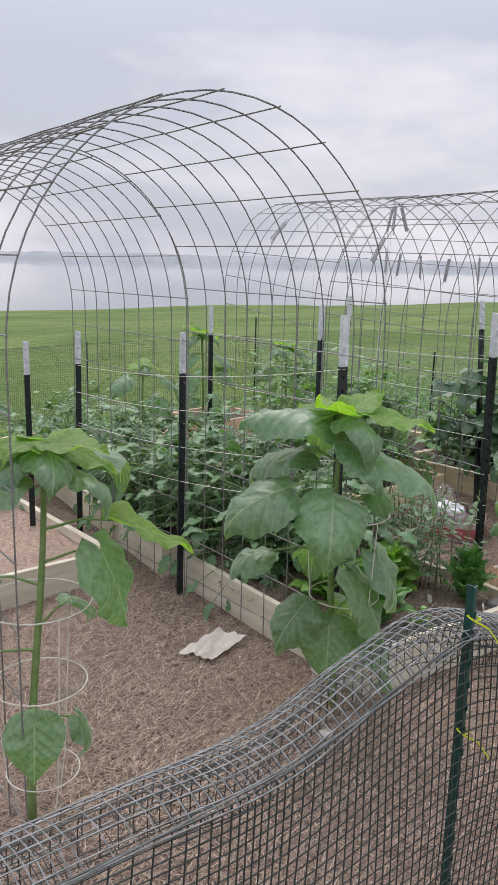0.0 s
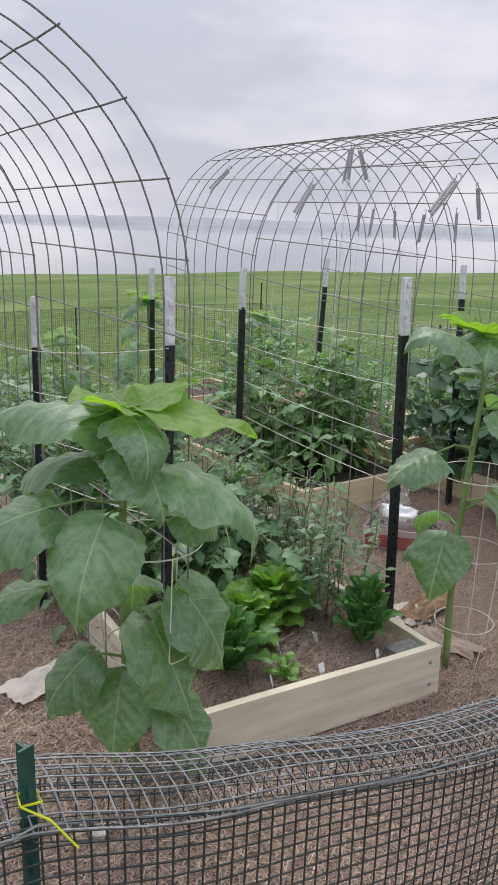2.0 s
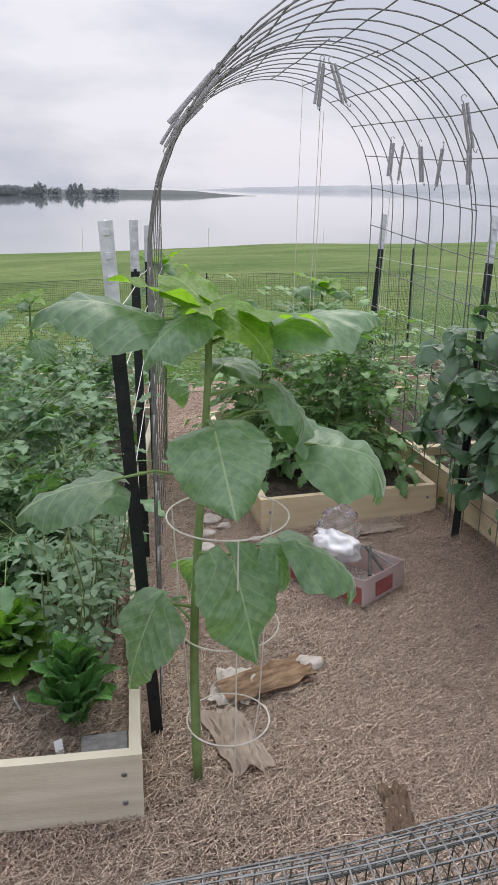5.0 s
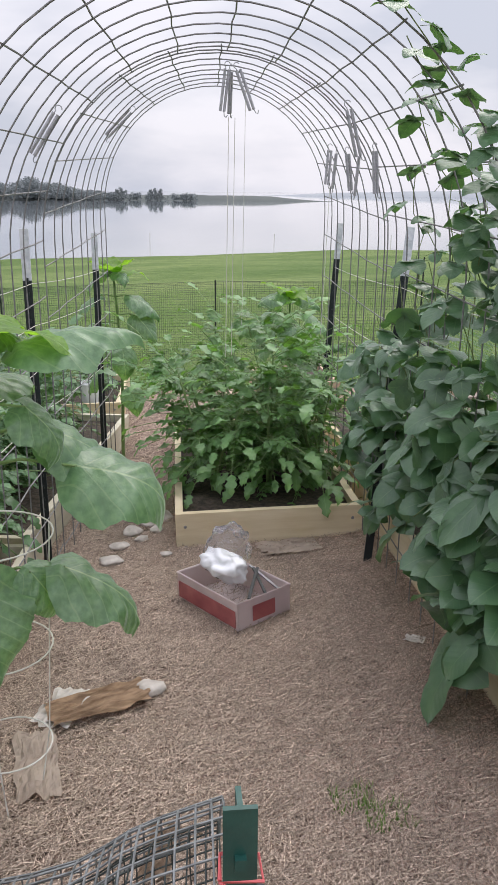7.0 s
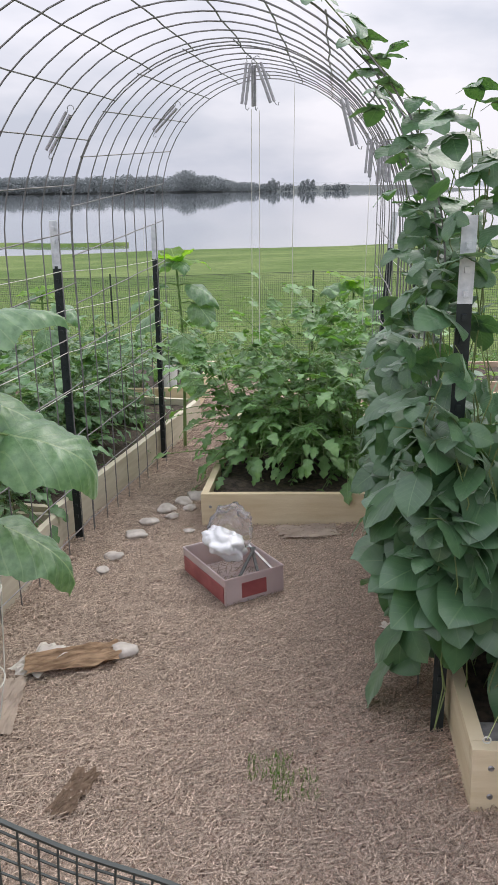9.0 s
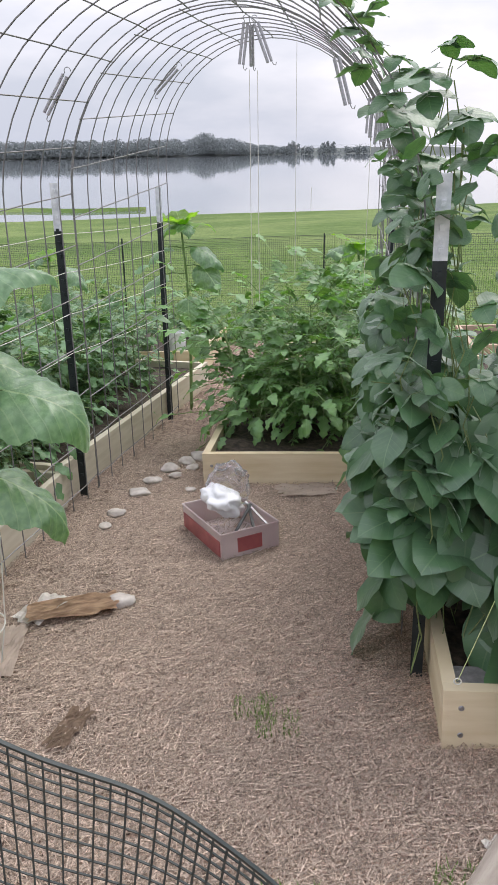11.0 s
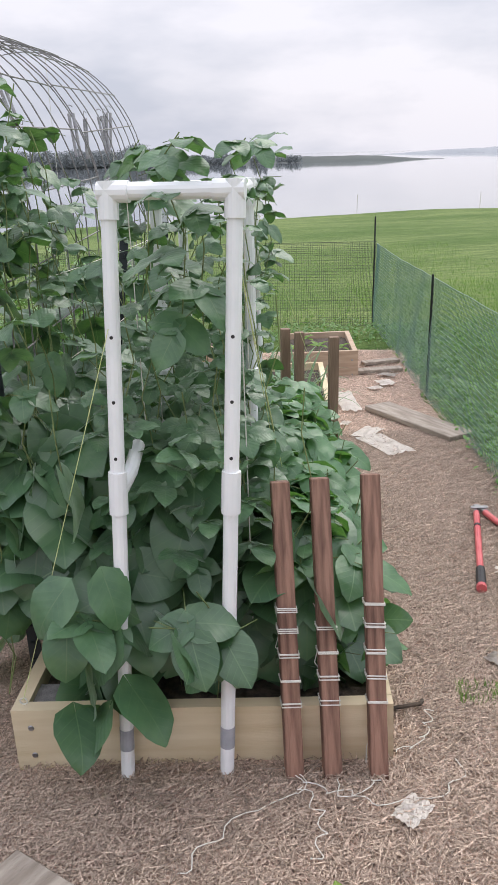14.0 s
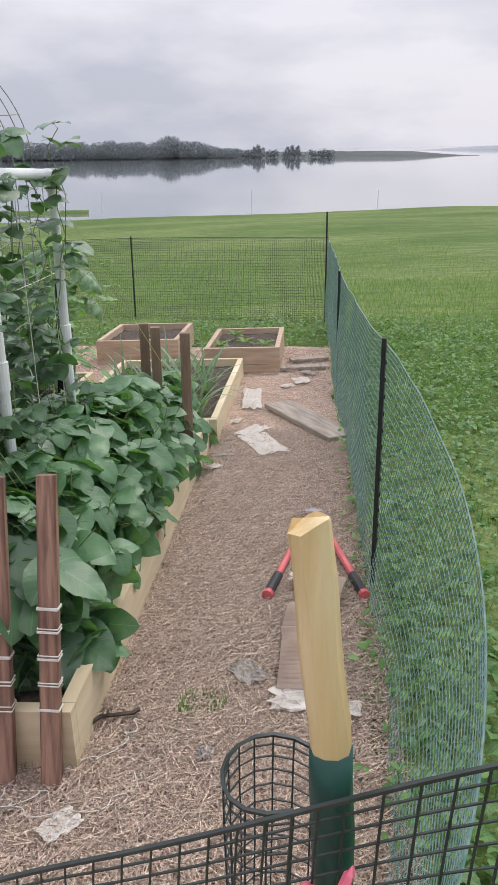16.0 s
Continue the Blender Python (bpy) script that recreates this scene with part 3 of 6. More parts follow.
raised_bed(5.05, 5.985, 1.45, 3.92, -0.186, 0.18, "yellow pine raised bed crowded with climbing beans", PINE)
raised_bed(5.12, 6.02, 4.0, 5.62, slope(5.12, 4.0), 0.14, "weathered low raised bed with a patch of leeks", PINE, SOIL)
raised_bed(4.10, 4.99, 3.40, 5.3, -0.40, 0.23, "pale pine raised bed at the path's end full of tomatoes", PINE)
raised_bed(1.25, 2.25, 3.40, 5.6, slope(1.25, 3.4) - 0.005, 0.18, "pale pine raised bed covered in dry straw", PINE_PALE, BED_STRAW)
raised_bed(5.73, 6.29, 5.66, 6.55, -0.40, 0.25, "reddish cedar planter box with small yellow-green seedlings", CEDAR, SOIL, boards=2, name="planter_box", group="cedar planter boxes")
raised_bed(4.78, 5.45, 6.15, 7.0, slope(4.78, 6.15), 0.20, "reddish cedar planter box with bare soil", CEDAR, SOIL, boards=2, name="planter_box", group="cedar planter boxes")
pv = link_mesh("paver", box(-0.07, 0.07, -0.05, 0.05, 0, 0.03, 0.004), SLATE)
pv.matrix_basis = slope_frame(5.145, 1.545, -0.055)
tagged(pv, "small grey concrete paver lying in the bed's corner", "paver")
pv = link_mesh("paver", box(-0.06, 0.06, -0.05, 0.05, 0, 0.03, 0.004), SLATE)
pv.matrix_basis = slope_frame(3.335, 1.70, -0.13)
tagged(pv, "small grey concrete paver lying in the bed's corner", "paver")


# ---- steel posts ----
def t_post(x, y, top, tx=None, ty=None, white=0.20, mat=POST_DARK, tip=POST_WHITE, label="black studded steel post with a white painted tip", group="trellis posts", base=None):
    """A studded steel post; tx, ty is where its top stands."""
    z = (slope(x, y) if base is None else base)
    tx, ty = (x if tx is None else tx), (y if ty is None else ty)
    up = Vector((tx - x, ty - y, top - z))
    h = up.length
    m = Matrix.Translation((x, y, z)) @ Vector((0, 0, 1)).rotation_difference(up).to_matrix().to_4x4()
    e = thing("steel_post", m, label, "fence post", group)

    def section(z0, z1):
        bm = box(-0.0175, 0.0175, -0.003, 0.003, z0, z1)
        add_box(bm, -0.003, 0.003, 0.0031, 0.030, z0, z1)
        return bm

    bm = section(-0.25, h - white)
    part("shaft", bm, mat, e)
    if white:
        part("tip", section(h - white + 0.0005, h), tip, e, "chipped white paint")
    k, zz = 0, 0.12
    while zz < h - 0.03:
        s = part("stud", box(-0.006, 0.006, -0.011, -0.0031, zz, zz + 0.014), tip if zz > h - white else mat, e)
        zz += 0.055
        k += 1
    return e


t_post(3.483, 1.955, 1.18, 3.401, 1.924)
t_post(3.53, 3.23, 1.13)
t_post(3.67, 4.60, 1.045)
t_post(2.49, 1.93, 1.187, 2.525, 1.975)
t_post(2.415, 3.0, 1.035, 2.43, 3.0)
t_post(2.41, 4.2, 0.94, 2.43, 4.2)
t_post(5.012, 1.768, 1.20, 5.0, 1.77)
t_post(4.93, 3.06, 1.14, 5.09, 3.28)
t_post(4.97, 4.56, 1.105, 5.065, 4.59)
t_post(2.14, 4.3, 0.88)


# ---- arched wire panels ----
def wire_panel(name_label, y0, y1, prof0, prof1, hoops, skip_bottom=0.12):
    """A stiff wire panel bent over the path; prof is (left x, right x, crown z, foot z)."""
    def curve(v):
        xl, xr, top, base = [a + (b - a) * v for a, b in zip(prof0, prof1)]
        r = (xr - xl) / 2
        spring = top - r * 1.04
        pts = [(xl, base + (spring - base) * i / 6) for i in range(6)]
        pts += [(xl + r - r * math.cos(math.pi * i / 28), spring + r * 1.04 * math.sin(math.pi * i / 28)) for i in range(29)]
        pts += [(xr, spring - (spring - base) * i / 6) for i in range(1, 7)]
        return pts

    e = thing("wire_arch", Matrix.Identity(4), name_label, "trellis arch", "arched wire panels")
    rows = []
    for k in range(hoops + 1):
        v = k / hoops
        y = y0 + (y1 - y0) * v
        wob = 0.004 * math.sin(k * 2.1)
        pts = [(x + wob, y + 0.003 * math.sin(i * 0.8 + k), z) for i, (x, z) in enumerate(curve(v))]
        part("hoop_wire", tube(pts, 0.0027, 5), GALV, e)
        rows.append(pts)
    # stays every 0.2 m along the bend
    p = rows[0]
    total = sum((Vector(a) - Vector(b)).length for a, b in zip(p, p[1:]))
    dist, acc, marks = 0.0, 0.06, []
    for i in range(len(p) - 1):
        seg = (Vector(p[i + 1]) - Vector(p[i])).length
        while acc <= dist + seg:
            marks.append((i, (acc - dist) / seg))
            acc += 0.203
        dist += seg
    for i, f in marks:
        line = []
        for r in rows:
            a, b = Vector(r[i]), Vector(r[i + 1])
            q = a.lerp(b, f)
            line.append((q.x, q.y, q.z + 0.0055))
        line[0] = (line[0][0], line[0][1] - 0.007, line[0][2])
        line[-1] = (line[-1][0], line[-1][1] + 0.007, line[-1][2])
        part("stay_wire", tube(line, 0.0027, 5), GALV, e)
    return e


LAB = "grey wire livestock panel bent into an arch over a path"
wire_panel(LAB, 1.69, 2.97, (1.085, 2.445, 1.845, -0.30), (1.10, 2.43, 1.83, -0.34), 8)
wire_panel(LAB, 2.95, 4.22, (1.10, 2.425, 1.81, -0.34), (1.12, 2.41, 1.78, -0.38), 8)
wire_panel(LAB, 1.99, 3.27, (3.50, 4.985, 1.795, -0.24), (3.60, 4.985, 1.785, -0.30), 8)
wire_panel(LAB, 3.25, 4.53, (3.60, 4.99, 1.795, -0.30), (3.745, 4.965, 1.805, -0.36), 8)


# ---- twine between the posts ----
def cord(name, pts, r, mat, label, category, group="", sag=0.0):
    fine = []
    for a, b in zip(pts, pts[1:]):
        a, b = Vector(a), Vector(b)
        for i in range(8):
            f = i / 8
            fine.append(a.lerp(b, f) - Vector((0, 0, sag * 4 * f * (1 - f))))
    fine.append(Vector(pts[-1]))
    return tagged(link_mesh(name, tube(fine, r, 5), mat), label, category, group)


for posts in (((2.51, 1.97, 1.187), (2.41, 3.0, 1.035), (2.41, 4.2, 0.94)), ((3.42, 1.95, 1.175), (3.55, 3.23, 1.13), (3.69, 4.6, 1.045))):
    for drop in (0.20, 0.37, 0.57, 0.75):
        cord("twine", [(x, y - 0.02, z - drop + 0.01 * math.sin(drop * 40 + y)) for x, y, z in posts], 0.0015, TWINE, "pale twine strung between trellis posts", "twine", "twine on the trellis posts", 0.012)
for drop in (0.24, 0.52):
    cord("twine", [(4.99, 1.77, 1.2 - drop), (5.05, 3.2, 1.14 - drop), (5.04, 4.58, 1.1 - drop)], 0.0015, TWINE, "pale twine strung between trellis posts", "twine", "twine on the trellis posts", 0.012)


# ---- grey roller hooks on the arch ----
def roller_hook(m):
    e = thing("roller_hook", m, "grey twine roller hook hanging from the wire arch", "roller hook", "roller hooks on the arch")
    pts = [(0.012 * math.sin(a), 0, 0.012 * math.cos(a) - 0.012) for a in [radians(d) for d in range(-150, 100, 25)]]
    part("hook", tube([(-0.006, 0, -0.03)] + pts, 0.0018, 5), STEEL, e)
    bm = bmesh.new()
    add_tube(bm, [(-0.008, 0, -0.03), (-0.008, 0, -0.19)], 0.006, 8, [0.006, 0.0065])
    add_tube(bm, [(0.009, 0, -0.03), (0.009, 0, -0.19)], 0.006, 8, [0.0065, 0.006])
    part("twine_spool", bm, GREYTUBE, e)
    part("lower_hook", tube([(0.009, 0, -0.19), (0.012, 0, -0.205), (0.02, 0, -0.21), (0.026, 0, -0.2)], 0.0018, 5), STEEL, e)
    return e


rh = roller_hook(pose(4.345, 3.47, 1.775, 0, 8, 20))
for x, y, z, a, b, c in ((4.36, 3.50, 1.77, 8, -12, 60), (4.375, 3.46, 1.77, -6, -20, 10), (3.735, 2.95, 1.55, 0, 34, 0), (3.94, 4.08, 1.655, 0, 46, 0), (3.70, 2.02, 1.535, 0, 43, 0), (4.885, 4.04, 1.50, 0, 4, 20), (4.89, 3.9, 1.48, 5, -6, 70), (4.90, 3.72, 1.47, 0, -10, 30), (4.90, 3.45, 1.45, 4, -8, 80), (4.90, 3.2, 1.46, 0, -6, 30), (4.72, 2.9, 1.58, 0, -16, 10)):
    copy_thing(rh, pose(x, y, z, a, b, c))
for x, y, z in ((4.35, 3.5, 1.57), (4.38, 3.55, 1.57), (4.89, 4.04, 1.3), (4.5, 4.4, 1.8)):
    cord("hanging_twine", [(x, y, z), (x - 0.01, y + 0.05, 0.55)], 0.0014, TWINE, "thin white twine hanging to the tomatoes", "twine", "hanging twine")


# ---- white pipe frame over the beans ----
def pipe_frame():
    e = thing("pipe_frame", Matrix.Identity(4), "white plastic pipe trellis frame standing over climbing beans", "pipe trellis")
    legs = {"fl": ((5.335, 1.402, -0.18), (5.371, 1.555, 1.20)), "fr": ((5.577, 1.402, -0.168), (5.632, 1.53, 1.20)), "ml": ((5.375, 2.14, -0.02), (5.375, 2.15, 1.185)), "mr": ((5.63, 2.14, -0.02), (5.63, 2.15, 1.185)), "bl": ((5.375, 2.76, -0.05), (5.37, 2.78, 1.165)), "br": ((5.63, 2.76, -0.05), (5.625, 2.78, 1.165))}
    for k, (a, b) in legs.items():
        a, b = Vector(a), Vector(b)
        leg = part("leg", tube([a, b], 0.0168, 14), PVC, e, smooth=False)
        f0, f1 = a.lerp(b, 0.505), a.lerp(b, 0.575)
        part("coupler", tube([f0, f1], 0.0215, 14), PVC, leg)
        if k in ("fl", "fr"):
            part("tape_band", tube([a.lerp(b, 0.075), a.lerp(b, 0.115)], 0.0176, 14), TAPE, leg, "grey tape band")
            for f in (0.02, 0.60, 0.69, 0.79):
                c = a.lerp(b, f)
                part("drill_hole", tube([c + Vector((0, -0.0172, 0)), c + Vector((0, -0.0160, 0))], 0.004, 8), BLACK, leg, "dark drilled hole")
    top = {k: Vector(b) for k, (a, b) in legs.items()}
    for a, b in (("fl", "fr"), ("fl", "ml"), ("fr", "mr"), ("ml", "bl"), ("mr", "br"), ("bl", "br")):
        part("rail", tube([top[a], top[b]], 0.0175, 14), PVC, e)
    for k, t in top.items():
        d = (Vector(legs[k][1]) - Vector(legs[k][0])).normalized()
        part("elbow", tube([t - d * 0.055, t + d * 0.02], 0.0218, 14), PVC, e)
    for a, b in (("fl", "fr"), ("fr", "fl")):
        d = (top[b] - top[a]).normalized()
        part("elbow", tube([top[a] - d * 0.02, top[a] + d * 0.045], 0.0218, 14), PVC, e)
    part("side_tee", tube([(5.352, 1.49, 0.555), (5.37, 1.56, 0.585), (5.37, 1.67, 0.61)], 0.0168, 12), PVC, e)
    return e


pipe_frame()
ring = bmesh.new()
add_tube(ring, [(5.078 + 0.009 * math.cos(a), 1.468, 0.016 + 0.009 * math.sin(a)) for a in [i * math.pi / 6 for i in range(13)]], 0.002, 5)
tagged(link_mesh("screw_eye", ring, TWINE), "small white screw eye in the bed's rim", "screw eye")
cord("guy_line", [(5.078, 1.466, 0.02), (5.36, 1.50, 0.93)], 0.001, LIME, "lime-green guy line from pipe frame to bed", "guy line", "guy lines")
cord("guy_line", [(5.64, 1.52, 1.04), (5.72, 1.99, 0.31), (5.80, 2.28, -0.05)], 0.001, LIME, "lime-green guy line from pipe frame to bed", "guy line", "guy lines")
cord("guy_line", [(5.645, 1.525, 1.0), (5.735, 2.0, 0.32), (5.80, 2.28, -0.05)], 0.001, LIME, "lime-green guy line from pipe frame to bed", "guy line", "guy lines")
cord("guy_line", [(5.63, 2.78, 1.1), (5.9, 3.5, 0.2)], 0.001, LIME, "lime-green guy line from pipe frame to bed", "guy line", "guy lines")
for i in range(9):
    x, y = (5.372 if i % 2 else 5.63), 1.62 + i * 0.13
    cord("bean_string", [(x, y, 1.17), (x + 0.01, y + 0.01, 0.1)], 0.0014, TWINE, "pale string hanging inside the pipe frame", "string", "strings in the pipe frame")


def resample(pts, n):
    pts = [Vector(p) for p in pts]
    d = [0.0]
    for a, b in zip(pts, pts[1:]):
        d.append(d[-1] + (b - a).length)
    out, k = [], 0
    for i in range(n + 1):
        s = d[-1] * i / n
        while k < len(pts) - 2 and d[k + 1] < s:
            k += 1
        f = (s - d[k]) / max(1e-9, d[k + 1] - d[k])
        p0, p1, p2, p3 = pts[max(k - 1, 0)], pts[k], pts[k + 1], pts[min(k + 2, len(pts) - 1)]
        out.append(0.5 * ((2 * p1) + (p2 - p0) * f + (2 * p0 - 5 * p1 + 4 * p2 - p3) * f * f + (3 * p1 - p0 - 3 * p2 + p3) * f ** 3))
    return out, d[-1]


# ---- wooden stakes bound with wire ----
def bound_stake(base, top, seed):
    base, top = Vector(base), Vector(top)
    up = top - base
    e = thing("wooden_stake", Matrix.Translation(base) @ up.to_track_quat("Z", "Y").to_matrix().to_4x4(), "reddish-brown wooden stake bound with white wire against the bed", "stake", "stakes leaning on the bean bed")
    h, w = up.length, 0.0215
    bm = box(-w, w, -w * 0.8, w * 0.8, 0, h, 0.002)
    part("shaft", bm, STAKE, e)
    rnd = random.Random(seed)
    for zz in (0.21, 0.27, 0.33, 0.39, 0.44)[: 4 + seed % 2]:
        for j in range(3):
            t = rnd.uniform(-0.006, 0.006)
            q = w + 0.002
            r = 0.8 * w + 0.002
            pts = [(-q, -r, zz + t), (q, -r, zz + t + 0.004), (q, r, zz + t), (-q, r, zz + t - 0.003), (-q, -r, zz + t)]
            part("wire_binding", tube(pts, 0.0016, 5), TWINE, e, "white wire")
    pts = [(w + 0.003, -0.018, 0.44)] + [(w * rnd.uniform(-1.2, 1.4), -0.022 - 0.006 * rnd.random(), 0.42 - 0.042 * i) for i in range(1, 10)]
    part("loose_wire", tube(pts, 0.0013, 5), TWINE, e, "white wire")
    return e


bound_stake((5.742, 1.385, -0.165), (5.712, 1.59, 0.545), 1)
bound_stake((5.833, 1.388, -0.162), (5.805, 1.61, 0.545), 2)
bound_stake((5.942, 1.385, -0.158), (5.925, 1.62, 0.55), 3)
for i, pts in enumerate(([(5.74, 1.38, -0.12), (5.76, 1.33, -0.15), (5.62, 1.25, -0.152), (5.50, 1.10, -0.14)], [(5.83, 1.36, -0.14), (5.86, 1.31, -0.146), (5.95, 1.29, -0.14), (6.10, 1.33, -0.142), (6.14, 1.42, -0.145)], [(5.75, 1.35, -0.15), (5.80, 1.24, -0.142), (5.78, 1.12, -0.136)], [(5.94, 1.37, -0.13), (5.88, 1.32, -0.144), (5.79, 1.34, -0.15), (5.72, 1.40, -0.15)], [(6.0, 1.46, -0.12), (6.06, 1.5, -0.14), (6.1, 1.62, -0.145)])):
    fine, _ = resample(pts, 26)
    fine = [(p.x + 0.012 * math.sin(j * 1.1 + i), p.y + 0.010 * math.cos(j * 0.9 + i), max(p.z, g_at(p.x, p.y) + 0.012)) for j, p in enumerate(fine)]
    cord("loose_wire_end", fine, 0.0013, TWINE, "curly white wire trailing over the mulch", "wire", "loose wire ends")
for x, y, top in ((5.735, 3.60, 0.48), (5.80, 3.54, 0.475), (5.955, 3.43, 0.475)):
    s = link_mesh("wooden_stake", box(-0.022, 0.022, -0.016, 0.016, slope(x, y) - 0.1, top, 0.002), WOOD_POST)
    s.matrix_basis = pose(x, y, 0, 0, 0, 12)
    tagged(s, "short brown wooden stake standing among bush beans", "stake", "stakes among the bush beans")


# ---- plastic net fences ----
def net_sheet(name, rails, cell, r, mat, label, category, group="", edge=1.0, waves=0.012):
    """A square plastic net through several rails, from its foot to its top edge."""
    length = resample(rails[-1], 2)[1]
    nu = max(4, int(length / cell))
    cols = [resample(rail, nu)[0] for rail in rails]
    heights = sum((cols[k + 1][nu // 2] - cols[k][nu // 2]).length for k in range(len(rails) - 1))
    nv = max(3, int(heights / cell))
    grid = []
    for i in range(nu + 1):
        col, _ = resample([c[i] for c in cols], nv)
        grid.append([p + Vector((waves * noise.noise((p.x * 3, p.y * 3, p.z * 2)), waves * noise.noise((p.x * 3 + 9, p.y * 3, p.z * 2)), 0)) for p in col])
    verts, faces = [], []

    def strand(pts, rad):
        nonlocal verts, faces
        k0 = len(verts)
        for a, p in enumerate(pts):
            d = (pts[min(a + 1, len(pts) - 1)] - pts[max(a - 1, 0)])
            s = d.cross(Vector((0.3, 0.5, 0.81)))
            s = s.normalized() if s.length > 1e-9 else Vector((1, 0, 0))
            t = d.cross(s).normalized()
            for c in range(4):
                an = 1.5708 * c
                verts.append(p + rad * (math.cos(an) * s + math.sin(an) * t))
        for a in range(len(pts) - 1):
            for c in range(4):
                q = k0 + a * 4
                faces.append((q + c, q + (c + 1) % 4, q + 4 + (c + 1) % 4, q + 4 + c))

    step_v = max(1, nv // 10)
    for col in grid:
        strand([col[j] for j in range(0, nv, step_v)] + [col[nv]], r)
    for j in range(nv + 1):
        step_u = 2 if nu > 40 else 1
        if j == nv:
            net_verts, net_faces = verts, faces
            verts, faces = [], []
        strand([grid[i][j] for i in range(0, nu, step_u)] + [grid[nu][j]], r * (1.0 if 0 < j < nv else 1.0 + edge))
    e = thing("net_fence", Matrix.Identity(4), label, category, group)
    mesh_ob("top_edge", [tuple(v) for v in verts], faces, mat, e, smooth=False)
    o = mesh_ob("net_mesh", [tuple(v) for v in net_verts], net_faces, mat, e, smooth=False)
    o["kind"] = "stuff"
    return e


def g3(x, y, dz=0.0):
    return (x, y, slope(x, y) + dz)


tops = [(-1.6, 0.60, 0.60), (-0.5, 0.64, 0.56), (0.8, 0.67, 0.495), (1.2, 0.67, 0.515), (1.5, 0.67, 0.58), (1.715, 0.675, 0.625), (2.0, 0.67, 0.535), (2.3, 0.66, 0.475), (2.7, 0.66, 0.42), (3.05, 0.66, 0.378), (3.5, 0.66, 0.385), (3.9, 0.64, 0.44), (4.05, 0.63, 0.52), (4.165, 0.62, 0.57)]
net_sheet("net_fence", [[g3(x, 0.66, 0.01) for x, y, z in tops], [(x, 0.655, z * 0.5 + slope(x, 0.66) * 0.5) for x, y, z in tops], tops], 0.0235, 0.0016, NET, "dark plastic net fence with a folded top edge", "net fence", "net fences", 0.2)
FOLD = "pale folded-over top of the plastic net fence"
net_sheet("net_fence", [[(x, y - 0.006, z - 0.004) for x, y, z in tops], [(x, y + 0.05, z + 0.022) for x, y, z in tops], [(x, y + 0.12, z + 0.012) for x, y, z in tops], [(x, y + 0.18, z - 0.035) for x, y, z in tops], [(x, y + 0.20, z - 0.11) for x, y, z in tops]], 0.0245, 0.0015, NET_PALE, FOLD, "net fence", "net fences", 0.2, 0.02)
net_sheet("net_fence", [[(x, y + 0.012, z - 0.03) for x, y, z in tops], [(x, y + 0.06, z - 0.002) for x, y, z in tops], [(x, y + 0.14, z - 0.03) for x, y, z in tops], [(x, y + 0.16, z - 0.14) for x, y, z in tops]], 0.0265, 0.0011, NET, "dark under layer of the folded net fence top", "net fence", "net fences", 0.2, 0.03)
cord("net_selvedge", [(x, y - 0.004, z + 0.002) for x, y, z in tops], 0.0019, NET_EDGE, "fold along the net fence's top, painted pale for sky reflection", "net edge")
loose = [(4.165, 0.62, 0.60), (4.37, 0.61, 0.50), (4.56, 0.60, 0.43), (4.75, 0.575, 0.29), (4.88, 0.52, 0.10)]
net_sheet("net_fence", [[g3(4.165, 0.62), g3(4.37, 0.6), g3(4.56, 0.58), g3(4.72, 0.55), g3(4.84, 0.5)], loose], 0.0235, 0.0019, NET, "loose end of dark plastic netting sagging beside an opening", "net fence", "net fences")
gate = [(5.80, 0.46, 0.43), (6.06, 0.5, 0.543), (6.325, 0.5, 0.656), (6.55, 0.485, 0.755), (6.69, 0.47, 0.82)]
net_sheet("net_fence", [[g3(5.80, 0.46, -0.02), g3(6.06, 0.5, -0.02), g3(6.325, 0.5, -0.02), g3(6.55, 0.485, -0.02), g3(6.69, 0.47, -0.02)], gate], 0.025, 0.0013, NET, "dark plastic net gate pulled across to a stake", "net fence", "net fences", 1.0, 0.035)
curl = [(6.50 + 0.068 * math.cos(a), 0.68 + 0.08 * math.sin(a), 0.63 - 0.005 * k) for k, a in enumerate([radians(-80 - 22 * i) for i in range(16)])]
net_sheet("net_fence", [[(x, y, -0.05) for x, y, z in curl], curl], 0.025, 0.0013, NET, "rolled end of dark plastic netting behind a stake", "net fence", "net fences", 1.3, 0.03)
side_top = [(6.66, 7.93, 0.40), (6.70, 6.5, 0.42), (6.70, 5.0, 0.49), (6.76, 3.6, 0.52), (6.81, 2.6, 0.57), (6.87, 1.95, 0.52), (6.88, 1.5, 0.43), (6.82, 1.1, 0.24), (6.70, 0.78, 0.16)]
side_mid = [(6.65, 7.93, 0.0), (6.68, 6.5, 0.05), (6.68, 5.0, 0.1), (6.72, 3.6, 0.12), (6.75, 2.6, 0.16), (6.80, 1.95, 0.14), (6.80, 1.5, 0.1), (6.74, 1.1, 0.04), (6.66, 0.78, 0.02)]
side_foot = [g3(6.65, 7.93), g3(6.67, 6.5), g3(6.67, 5.0), g3(6.71, 3.6), g3(6.72, 2.6), g3(6.73, 1.95), g3(6.72, 1.5), g3(6.68, 1.1), g3(6.63, 0.78)]
net_sheet("net_fence", [side_foot, side_mid, side_top], 0.0235, 0.0011, NET_GREEN, "green plastic net fence bulging out over the weeds", "net fence", "net fences", 1.0)
BACK = [(6.66, 7.95), (4.56, 8.6), (2.2, 9.0), (-0.4, 9.2), (-3.6, 9.2)]
